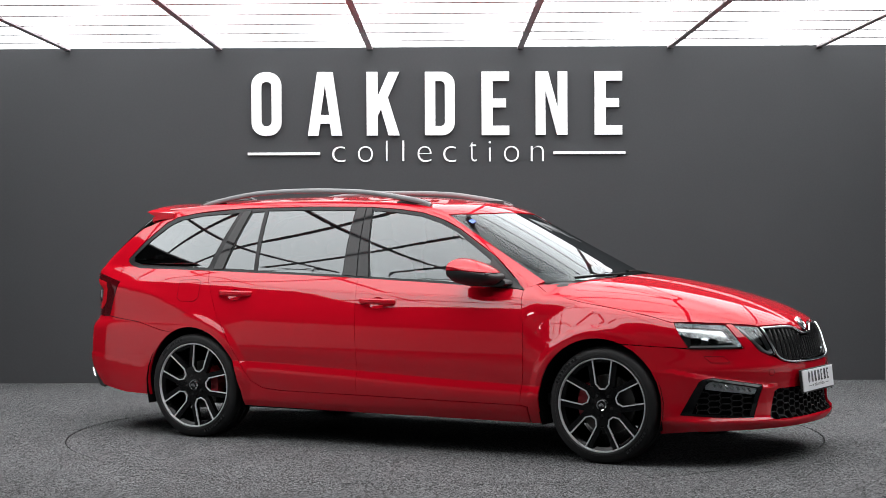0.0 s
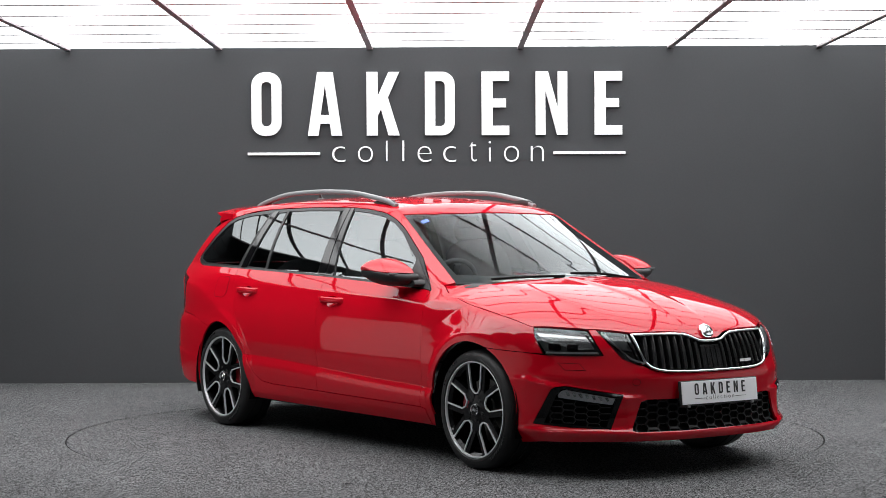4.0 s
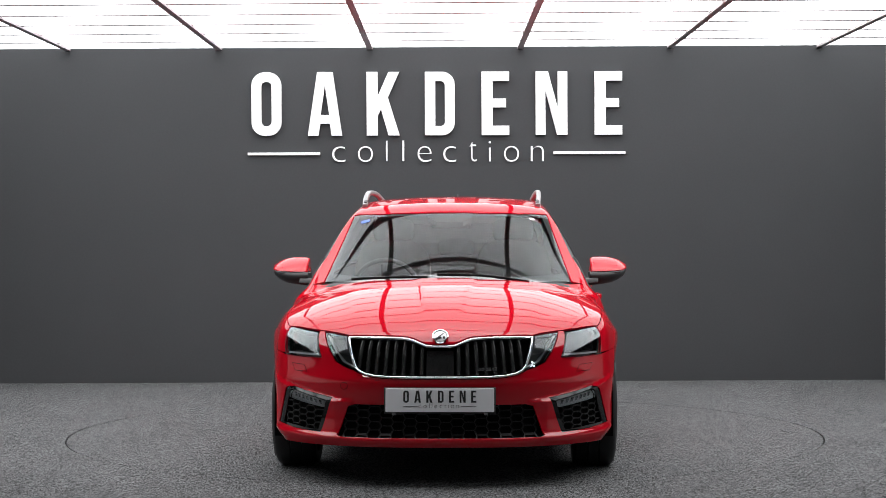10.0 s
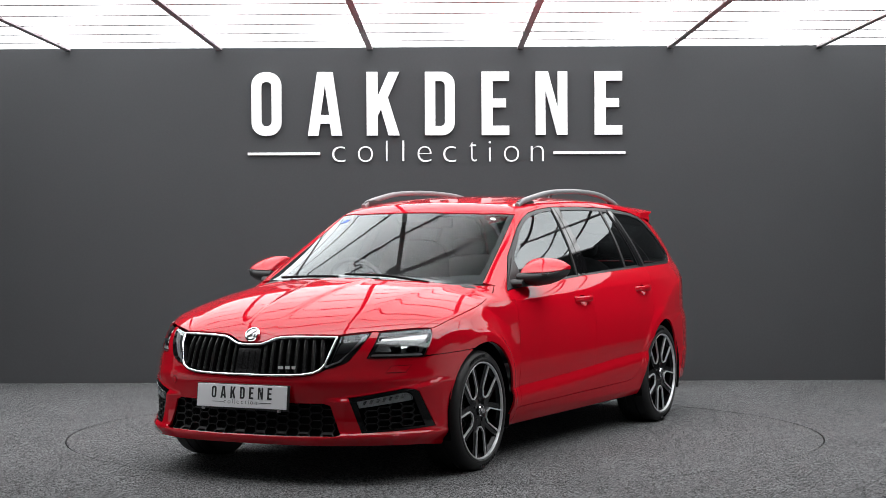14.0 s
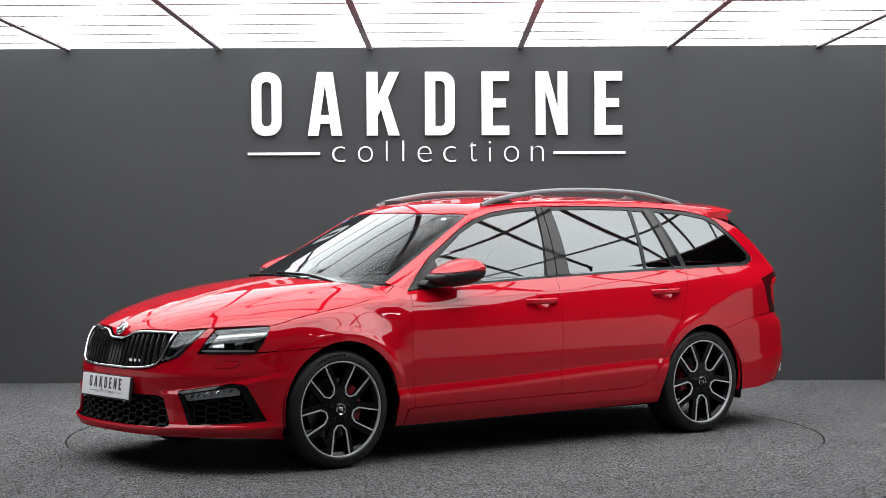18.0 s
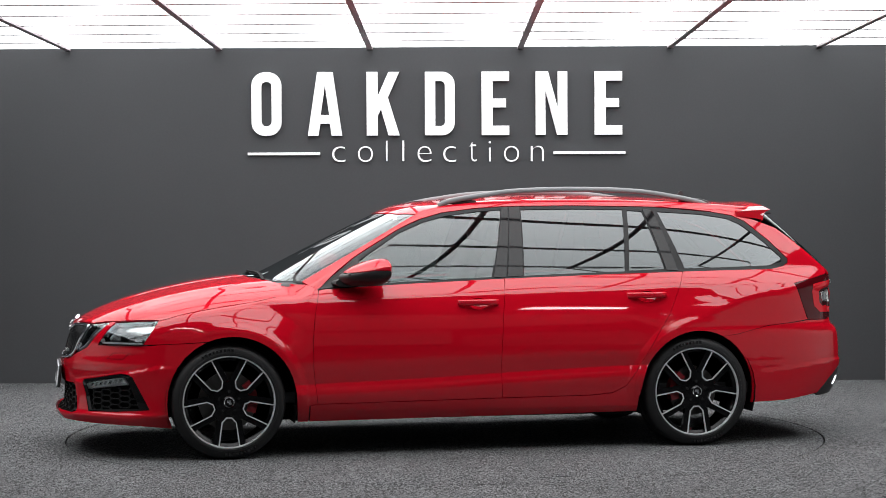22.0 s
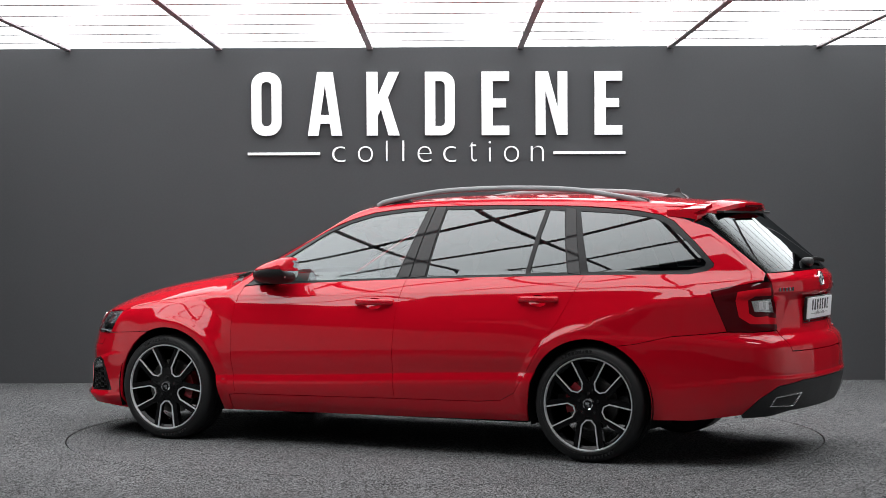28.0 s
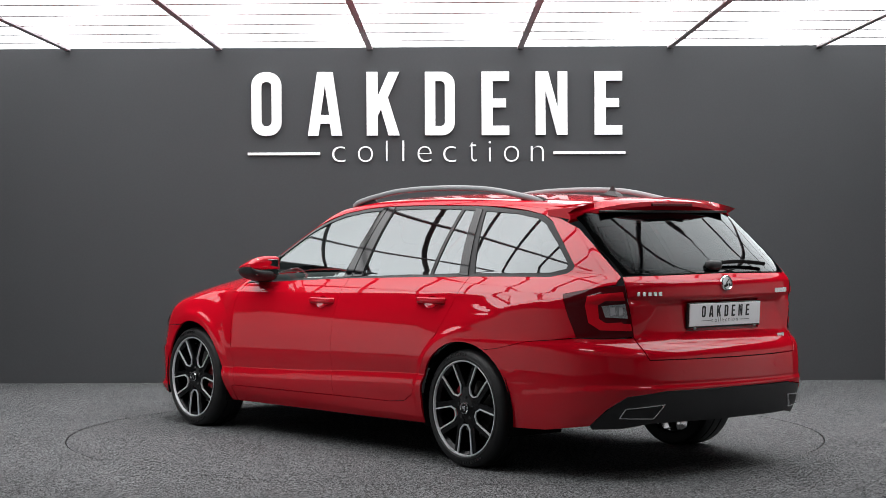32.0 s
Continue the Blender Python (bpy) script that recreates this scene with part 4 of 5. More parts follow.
def honeycomb(loop, lay, off, parent, a=0.021, b=0.0315, high=0.036, wide=0.0048):
    """A mesh of stretched six-sided cells inside an outline, as one part."""
    r = np.array(loop)
    r = r if area(r) > 0 else r[::-1]
    lo, hi = r.min(0), r.max(0)
    segs = []
    wide_step = a + b
    for i in range(int((hi[0] - lo[0]) / wide_step) + 3):
        x = lo[0] + i * wide_step
        z = lo[1] - high + (high / 2 if i % 2 else 0)
        while z < hi[1] + high:
            segs += [((x - a, z + high / 2), (x + a, z + high / 2)), ((x + a, z + high / 2), (x + b, z)), ((x - a, z + high / 2), (x - b, z))]
            z += high
    p = np.array([s[0] for s in segs])
    q = np.array([s[1] for s in segs])
    keep = inside(p * 0.5 + q * 0.5, r)
    p, q = p[keep], q[keep]
    d = q - p
    d /= np.linalg.norm(d, axis=1)[:, None]
    n = np.stack([-d[:, 1], d[:, 0]], 1) * wide / 2
    P = lay(np.concatenate([p - n, p + n, q + n, q - n]))
    N = hull_normal(P)
    vs = np.concatenate([P + N * off, P + N * (off - 0.014)])
    m = len(p)
    fs = []
    for i in range(m):
        f = [i, m + i, 2 * m + i, 3 * m + i]
        g = [k + 4 * m for k in f]
        fs += [tuple(f), (f[0], f[3], g[3], g[0]), (f[1], f[0], g[0], g[1]), (f[2], f[1], g[1], g[2]), (f[3], f[2], g[2], g[3])]
    return tagged(part("mesh_grid", (vs, fs), MESH_BLACK, parent), kind="stuff")


# this near-black sheet is the shade behind the intake mesh
intake = part("lower_intake", sheet([INTAKE], lay_nose, step=0.03, off=-0.035, depth=0.0), SHADE_AND_LINER, car, "black honeycomb lower intake")
honeycomb(INTAKE, lay_nose, -0.014, intake)
for s, _ in SIDES:
    k = 1 if s > 0 else -1
    # near-black sheet puts the shade into the fog lamp recess
    fog = part("fog_surround", sheet([[(k * a, z) for a, z in FOG]], lay_nose, step=0.03, off=-0.030, depth=0), SHADE_AND_LINER, car, "black honeycomb fog lamp recess")
    inner = ang((46.8, 0.418), (45.8, 0.446), (43.8, 0.455), (30.8, 0.416), (33.6, 0.266), (50.2, 0.282))
    part("fog_frame", sheet([[(k * a, z) for a, z in FOG], [(k * a, z) for a, z in inner]], lay_nose, step=0.02, off=-0.004, depth=0.03, gap=0.001), GLOSS_BLACK, fog)
    honeycomb([(k * a, z) for a, z in ang((47.0, 0.400), (32.0, 0.368), (33.6, 0.268), (50.2, 0.284))], lay_nose, -0.010, fog, 0.022, 0.033, 0.031)
    light = ang((46.4, 0.425), (45.4, 0.443), (43.6, 0.450), (31.0, 0.413), (31.9, 0.376), (40.0, 0.394), (46.3, 0.408))
    part("fog_lamp", sheet([[(k * a, z) for a, z in light]], lay_nose, step=0.012, off=-0.016, depth=0.02, lean=0.3), LAMP_SILVER, fog, "clear fog lamp strip")
    for c in range(7):
        a = 32.6 + 1.75 * c
        z1 = 0.411 + 0.0027 * (a - 31.0)
        cell = ang((a, z1 - 0.026), (a + 0.75, z1 - 0.026), (a + 1.45, z1 - 0.005), (a + 0.45, z1 - 0.005))
        # by turns the cells' normals lean less and more, to vary their glints
        part("lamp_cell", sheet([[(k * q, z) for q, z in cell]], lay_nose, step=0.012, off=-0.012, depth=0.006, lean=0.2 if c % 2 else 0.45), LAMP_GREY, fog)
    part("fog_lens", sheet([[(k * a, z) for a, z in light]], lay_nose, step=0.02, off=-0.003, depth=0.01), LENS, fog)

# head lamps: dark housing, light guides, projector eyes, clear cover
for s, _ in SIDES:
    k = 1 if s > 0 else -1
    side = lambda lp: [(k * a, z) for a, z in lp]
    lamp = part("headlamp", sheet([side(LAMP)], lay_nose, step=0.02, off=-0.055, depth=0), LAMP_DARK, car, "clear-lensed headlamp with dark housing and white light strip")
    part("light_guide", sheet([side(ang((50.0, 0.637), (50.4, 0.626), (35.0, 0.627), (35.5, 0.638)))], lay_nose, step=0.02, off=-0.008, depth=0.02), LED_WHITE, lamp)
    part("reflector", sheet([side(ang((54.2, 0.748), (46, 0.741), (38.9, 0.730), (36.4, 0.655), (41, 0.650), (45.5, 0.668), (51.6, 0.694)))], lay_nose, step=0.02, off=-0.030, depth=0.03), LAMP_GREY, lamp)
    for a in (42.5, 48.0):
        p = lay_nose(np.array(ang((k * a, 0.665))))[0]
        n = hull_normal(p[None])[0]
        c = p - n * 0.035
        eye = part("projector", blob(c[0], c[1], c[2], 0.045, 0.055, 0.036, 6.0, 24), GLOSS_BLACK, lamp)
        smooth(eye)
    part("lens", sheet([side(LAMP)], lay_nose, step=0.02, off=0.002, depth=0.03, lean=0.22), LENS, lamp)
    second = part("inner_headlamp", sheet([side(LAMP_IN)], lay_nose, step=0.02, off=-0.05, depth=0), LAMP_DARK, car, "clear-lensed inner lamp beside the grille")
    part("light_guide", sheet([side(ang((34.2, 0.728), (33.2, 0.726), (27.0, 0.603), (22.9, 0.574), (22.6, 0.582), (26.4, 0.608)))], lay_nose, step=0.02, off=-0.008, depth=0.02), LED_WHITE, second)
    part("reflector", sheet([side(ang((34.3, 0.732), (27.8, 0.719), (25.4, 0.640), (29.5, 0.655)))], lay_nose, step=0.02, off=-0.03, depth=0.02), LAMP_DARK, second)
    part("lens", sheet([side(LAMP_IN)], lay_nose, step=0.02, off=0.002, depth=0.03, lean=0.12), LENS, second)

# tail


def tail_ang(x, y, z):
    return (math.degrees(math.atan2(y, -(x + 1.25))) / 60, z)


TAIL_LAMP = [tail_ang(-1.984, 0.768, 0.922), tail_ang(-2.12, 0.715, 0.952), tail_ang(-2.262, 0.612, 0.972), tail_ang(-2.276, 0.600, 0.875), tail_ang(-2.291, 0.577, 0.716),
             tail_ang(-2.20, 0.68, 0.708), tail_ang(-2.073, 0.759, 0.710), tail_ang(-2.02, 0.77, 0.82)]
GATE = [tail_ang(-2.245, 0.606, 1.013), tail_ang(-2.262, 0.608, 0.972), tail_ang(-2.276, 0.597, 0.875), tail_ang(-2.291, 0.574, 0.714), tail_ang(-2.34, 0.555, 0.65), tail_ang(-2.362, 0.535, 0.605), tail_ang(-2.40, 0.30, 0.603), (0, 0.602)]
gate_loop = GATE + [(-a, z) for a, z in GATE[::-1][1:]] + [(0, 1.022)]
RPLATE = [(13.8 / 60, 0.888), (13.8 / 60, 0.738), (-13.8 / 60, 0.738), (-13.8 / 60, 0.888)]
tailgate = part("tailgate", sheet([gate_loop, RPLATE], lay_tail, step=0.016), RED, car)
part("plate_recess", sheet([[(a * 1.02, z) for a, z in RPLATE]], lay_tail, step=0.03, off=-0.016, depth=0), RED, tailgate, "recess for the rear plate")
rb = [tail_ang(-1.54, 0.876, 0.618), tail_ang(-1.60, 0.876, 0.638), tail_ang(-1.79, 0.833, 0.681), tail_ang(-1.967, 0.785, 0.697), tail_ang(-2.073, 0.757, 0.707), tail_ang(-2.20, 0.68, 0.705), tail_ang(-2.291, 0.577, 0.710), tail_ang(-2.34, 0.558, 0.648),
      tail_ang(-2.362, 0.537, 0.602), tail_ang(-2.40, 0.30, 0.600), (0, 0.599)]
tail_arch = [(math.degrees(math.atan2(p[1], -(p[0] + 1.25))) / 60, p[2]) for p in lay_side(np.array(arch(-1, 116, 192, 8)))]
rb_low = [(0, 0.452), tail_ang(-2.39, 0.45, 0.450), tail_ang(-2.306, 0.638, 0.425), tail_ang(-2.21, 0.69, 0.36), tail_ang(-2.14, 0.735, 0.275), tail_ang(-1.90, 0.81, 0.243)] + tail_arch[::-1][:-1]
rb[0] = tail_arch[0]
part("rear_bumper", sheet([rb + [(-a, z) for a, z in rb[::-1][1:]] + [(-a, z) for a, z in rb_low[::-1][:-1]] + rb_low], lay_tail, step=0.016), RED, car)
df = [(0, 0.448), tail_ang(-2.39, 0.45, 0.446), tail_ang(-2.306, 0.638, 0.421), tail_ang(-2.21, 0.69, 0.356), tail_ang(-2.14, 0.735, 0.271), tail_ang(-2.14, 0.72, 0.255), tail_ang(-2.25, 0.62, 0.262), tail_ang(-2.33, 0.50, 0.285), (0, 0.285)]
diffuser = part("diffuser", sheet([df + [(-a, z) for a, z in df[::-1][1:-1]]], lay_tail, step=0.03, off=-0.004, depth=0.04), PLASTIC, car, "black lower rear valance")
for s, _ in SIDES:
    k = 1 if s > 0 else -1
    side = lambda lp: [(k * a, z) for a, z in lp]
    outer = [tail_ang(-2.26, 0.655, 0.318), tail_ang(-2.285, 0.635, 0.368), tail_ang(-2.375, 0.450, 0.384), tail_ang(-2.345, 0.500, 0.312)]
    hole = inset([(a, z) for a, z in outer], 0.008)
    part("exhaust_tip", sheet([side(outer), side(hole)], lay_tail, step=0.012, off=0.004, depth=0.05, gap=0), EXHAUST, car, "flat chrome exhaust outlet")
    lamp = part("tail_lamp", sheet([side(TAIL_LAMP)], lay_tail, step=0.02, off=0.002, depth=0.02), SMOKED, car, "smoked red tail lamp with clear segment")
    def spot(pts):
        return side([tail_ang(*p) for p in pts])
    arms = [(-2.110, 0.722, 0.917), (-2.16, 0.69, 0.927), (-2.255, 0.618, 0.940), (-2.260, 0.613, 0.908), (-2.185, 0.672, 0.894), (-2.158, 0.692, 0.872), (-2.162, 0.690, 0.806), (-2.19, 0.674, 0.786), (-2.283, 0.588, 0.780), (-2.287, 0.583, 0.744),
            (-2.17, 0.692, 0.748), (-2.122, 0.725, 0.785), (-2.10, 0.727, 0.87)]
    part("light_guide", sheet([spot(arms)], lay_tail, step=0.015, off=0.004, depth=0.004), RED_LENS, lamp, "red light guide")
    for z in (0.902, 0.782):
        part("light_guide", sheet([spot([(-2.16, 0.692, z), (-2.262, 0.612, z + 0.008), (-2.264, 0.610, z - 0.006), (-2.16, 0.692, z - 0.010)])], lay_tail, step=0.015, off=0.003, depth=0.003), RED_LENS, lamp)
    part("reversing_lens", sheet([spot([(-2.172, 0.684, 0.868), (-2.22, 0.65, 0.876), (-2.268, 0.608, 0.880), (-2.277, 0.598, 0.806), (-2.190, 0.676, 0.812)])], lay_tail, step=0.015, off=0.004, depth=0.004), LAMP_GREY, lamp, "clear segment")
    for q in (0.3, 0.65):
        x, y = -2.18 - 0.09 * q, 0.684 - 0.08 * q
        part("bulb_holder", sheet([spot([(x, y, 0.862), (x - 0.02, y - 0.018, 0.864), (x - 0.022, y - 0.02, 0.822), (x - 0.004, y, 0.820)])], lay_tail, step=0.01, off=0.0055, depth=0.002), LAMP_SILVER, lamp)

# rear window below a black border, spoiler over it
rw = [(0.0, 1.026), (0.30, 1.025), (0.595, 1.016), (0.607, 1.15), (0.575, 1.30), (0.565, 1.335), (0.30, 1.352), (0.0, 1.356)]
rwi = [(0.0, 1.040), (0.30, 1.039), (0.560, 1.032), (0.565, 1.14), (0.548, 1.22), (0.53, 1.262), (0.30, 1.282), (0.0, 1.286)]
full = lambda h: h + [(-a, z) for a, z in h[::-1][1:-1]]
part("rear_window_border", sheet([full(rw), full(rwi)], lay_rear, step=0.03, off=-0.006, depth=0.01), WIPER_BLACK, car)
part("rear_window", sheet([full(rw)], lay_rear, step=0.03, off=-0.001, depth=0), REAR_GLASS, car, "dark rear window").visible_shadow = False


def spoiler_mesh():
    """A wing over the rear window: thin at its edge, with drooped ends."""
    vs, fs = [], []
    n = 28
    for i in range(n + 1):
        v = -1 + 2 * i / n
        y = v * 0.598
        e = abs(v) ** 2.5
        z0 = 1.408 - 0.052 * e
        tip = -1.998 + 0.14 * e
        sec = [(-1.69, z0 - 0.010), (-1.80, z0 - 0.003), (-1.90, z0 + 0.004 - 0.004 * e), (tip + 0.02, z0 - 0.010 - 0.018 * e), (tip, z0 - 0.017 - 0.022 * e), (tip + 0.002, z0 - 0.040 - 0.022 * e), (tip + 0.03, z0 - 0.062 - 0.020 * e), (-1.90 + 0.05 * e, z0 - 0.060), (-1.80, z0 - 0.05), (-1.69, z0 - 0.04)]
        vs += [(x, y, z) for x, z in sec]
    k = 10
    for i in range(n):
        for a in range(k):
            b = (a + 1) % k
            fs.append((i * k + a, (i + 1) * k + a, (i + 1) * k + b, i * k + b))
    fs += [tuple(range(k)), tuple(range(n * k, n * k + k))[::-1]]
    return vs, fs


spoiler = smooth(part("roof_spoiler", spoiler_mesh(), RED, car, "red roof spoiler"), 35)
part("underside", boxes((-1.915, 0, 1.338, 0.10, 0.92, 0.012), bevel=0.003), PLASTIC, spoiler, "black underside")
part("brake_light", boxes((-1.978, 0, 1.372, 0.05, 0.30, 0.016), bevel=0.003), SMOKED, spoiler)

# roof rails, aerial
RAIL_PATH = [(0.10, 0.515, 1.382), (0.03, 0.520, 1.408), (-0.142, 0.525, 1.438), (-0.372, 0.528, 1.466), (-0.736, 0.526, 1.476), (-1.103, 0.518, 1.464), (-1.372, 0.502, 1.426), (-1.50, 0.490, 1.400), (-1.57, 0.480, 1.380)]
rail = sweep(spline(RAIL_PATH, 6), oval(0.030, 0.030, 12, 3.5))
for m in (rail, mirrored(rail)):
    ob = smooth(part("roof_rail", m, RAIL, car, "satin silver roof rail"), 50)
    s = 1 if m is rail else -1
    for x0, x1, y in ((0.085, -0.12, 0.521), (-1.36, -1.55, 0.494)):
        p = [(x0 + (x1 - x0) * i / 6, s * (y - 0.006), 1.392 if i in (0, 6) else 1.398 + 0.010 * math.sin(math.pi * i / 6)) for i in range(7)]
        part("rail_foot", sweep(p, oval(0.022, 0.034, 8, 4)), PLASTIC, ob)


def fin():
    out = [(-1.470, 1.428), (-1.50, 1.438), (-1.53, 1.455), (-1.55, 1.478), (-1.565, 1.480), (-1.575, 1.450), (-1.60, 1.436), (-1.615, 1.420)]
    vs = [(x, 0.022 if z < 1.44 else 0.004, z) for x, z in out] + [(x, -0.022 if z < 1.44 else -0.004, z) for x, z in out]
    n = len(out)
    return vs, [tuple(range(n)), tuple(range(n, 2 * n))[::-1]] + [(i, i + n, (i + 1) % n + n, (i + 1) % n) for i in range(n)]


part("roof_aerial", fin(), PLASTIC, car, "black shark-fin aerial")

# door mirrors
def mirror_shell(outline, rows, at):
    """An x-z outline carried outwards, drawn in about a point by (y, x scale, z scale, dx, dz)."""
    o = dense(outline, 0.010, True)
    return loft([[(at[0] + (p[0] - at[0]) * kx + dx, y, at[1] + (p[1] - at[1]) * kz + dz) for p in o] for y, kx, kz, dx, dz in rows])


UPPER = [(0.474, 0.980), (0.468, 1.02), (0.470, 1.072), (0.486, 1.086), (0.53, 1.085), (0.600, 1.062), (0.668, 1.027), (0.704, 0.996), (0.700, 0.984), (0.66, 0.979), (0.55, 0.979)]
LOWER_CAP = [(0.474, 0.948), (0.470, 0.980), (0.55, 0.980), (0.66, 0.980), (0.700, 0.984), (0.722, 0.974), (0.715, 0.952), (0.66, 0.936), (0.54, 0.934)]
UPPER = [(x, 1.000 + (z - 0.979) * 0.80) for x, z in UPPER]
LOWER_CAP = [(x, 0.934 + (z - 0.934) * 1.42) for x, z in LOWER_CAP]
upper = mirror_shell(UPPER, [(0.803, 0.80, 0.80, 0, 0), (0.807, 0.93, 0.92, 0, 0), (0.820, 0.99, 0.98, 0, 0), (0.86, 1.0, 1.0, 0, 0), (0.90, 0.985, 0.97, -0.002, 0.002), (0.94, 0.93, 0.87, -0.008, 0.004), (0.975, 0.82, 0.68, -0.016, 0.008), (1.000, 0.62, 0.42, -0.026, 0.014), (1.013, 0.34, 0.22, -0.036, 0.024)], (0.53, 1.000))
lower = mirror_shell(LOWER_CAP, [(0.795, 0.84, 0.80, 0.03, 0), (0.82, 0.97, 0.98, 0.010, 0), (0.87, 1.0, 1.0, 0, 0), (0.92, 0.955, 0.90, -0.005, 0.002), (0.96, 0.86, 0.72, -0.013, 0.006), (0.995, 0.64, 0.46, -0.025, 0.014), (1.009, 0.36, 0.22, -0.036, 0.021)], (0.53, 0.999))
foot = loft([[(x, y, z) for x, z in dense([(0.62 + dx, 0.934 + dz), (0.60 + dx, 0.955 + dz), (0.70 + dx, 0.975 + dz), (0.745 + dx, 0.960 + dz), (0.73 + dx, 0.935 + dz)], 0.02, True)] for y, dx, dz in ((0.765, 0.02, -0.004), (0.80, 0.01, -0.002), (0.84, 0.0, 0.0))])
base_plate = sheet([[(0.836, 0.914), (0.72, 1.0), (0.60, 1.090), (0.592, 0.952), (0.72, 0.928)]], lay_side, off=0.003, depth=0.008)
for s, _ in SIDES:
    flip = (lambda m: m) if s > 0 else mirrored
    mirror = smooth(part("door_mirror", flip(upper), RED, car, "red door mirror with a black lower shell"), 50)
    smooth(part("lower_shell", flip(lower), PLASTIC, mirror), 50)
    smooth(part("foot", flip(foot), PLASTIC, mirror), 60)
    part("mirror_glass", boxes((0.4695, s * 0.893, 1.020, 0.004, 0.155, 0.095), bevel=0.0015), CHROME, mirror)
    part("indicator", boxes((0.690, s * 0.90, 1.003, 0.012, 0.14, 0.010), bevel=0.003), LAMP_DARK, mirror)
    part("mirror_base", flip(base_plate), PLASTIC, mirror)

# door handles with cupped recesses
for x0, z0 in HANDLES:
    base = lay_side(np.array([(x0, z0)]))[0]
    path = spline([(x0 + 0.113, base[1] - 0.004, z0), (x0 + 0.085, base[1] + 0.020, z0 + 0.001), (x0, base[1] + 0.030, z0 + 0.002), (x0 - 0.085, base[1] + 0.020, z0 + 0.002), (x0 - 0.113, base[1] - 0.004, z0 + 0.002)], 6)
    grip = sweep(path, oval(0.020, 0.034, 12, 2.6))
    rings = [lay_side(np.array(recess(x0, z0, g))) - (0, 0.026 * (1 - g ** 2.5), 0) for g in (1.02, 0.9, 0.75, 0.55, 0.3, 0.05)]
    cup = loft([[tuple(p) for p in r] for r in rings])
    cup = (cup[0], [tuple(reversed(f)) for f in cup[1][:-2]] + [cup[1][-1]])
    for s, _ in SIDES:
        h = smooth(part("door_handle", grip if s > 0 else mirrored(grip), RED, car, "red pull handle"), 50)
        smooth(part("handle_cup", cup if s > 0 else mirrored(cup), RED, h), 60)


# wheels
def wheel_parts(y_out):
    """Meshes of a wheel about its hub, outer face towards +y."""
    tyre = lathe([(0.238, y_out - 0.215), (0.262, y_out - 0.222), (0.295, y_out - 0.218), (0.308, y_out - 0.205), (0.3125, y_out - 0.185), (0.3125, y_out - 0.150), (0.306, y_out - 0.148), (0.306, y_out - 0.142), (0.3125, y_out - 0.140),
                  (0.3125, y_out - 0.092), (0.306, y_out - 0.090), (0.306, y_out - 0.084), (0.3125, y_out - 0.082), (0.312, y_out - 0.038), (0.307, y_out - 0.020), (0.297, y_out - 0.008), (0.280, y_out - 0.001), (0.270, y_out), (0.268, y_out + 0.003), (0.258, y_out + 0.003), (0.254, y_out - 0.004), (0.244, y_out - 0.016)], 96)
    barrel = lathe([(0.247, y_out - 0.012), (0.240, y_out - 0.020), (0.226, y_out - 0.030), (0.222, y_out - 0.10), (0.228, y_out - 0.20)], 72)
    lip = lathe([(0.2525, y_out - 0.012), (0.2525, y_out - 0.003), (0.2512, y_out - 0.0015), (0.2462, y_out - 0.0015), (0.2450, y_out - 0.004), (0.243, y_out - 0.014)], 96)
    return tyre, barrel, lip


def bar(bm, p, q, w0, w1, y0a, y0b, deep, skew=0.0):
    """A tapering spoke from p to q (x, z), front face at y0a to y0b."""
    p, q = Vector(p), Vector(q)
    d = (q - p).normalized()
    n = Vector((-d.y, d.x))
    r = []
    for c, w, y in ((p, w0, y0a), (q, w1, y0b)):
        for sgn in (-1, 1):
            for dy in (0, -deep):
                e = c + n * sgn * w / 2 * (1.0 if dy == 0 else 0.8)
                r.append(bm.verts.new((e.x, y + dy, e.y)))
    for f in ((0, 2, 6, 4), (1, 5, 7, 3), (0, 4, 5, 1), (2, 3, 7, 6), (0, 1, 3, 2), (4, 6, 7, 5)):
        bm.faces.new([r[i] for i in f])


def polar(r, a):
    return (r * math.cos(radians(a)), r * math.sin(radians(a)))


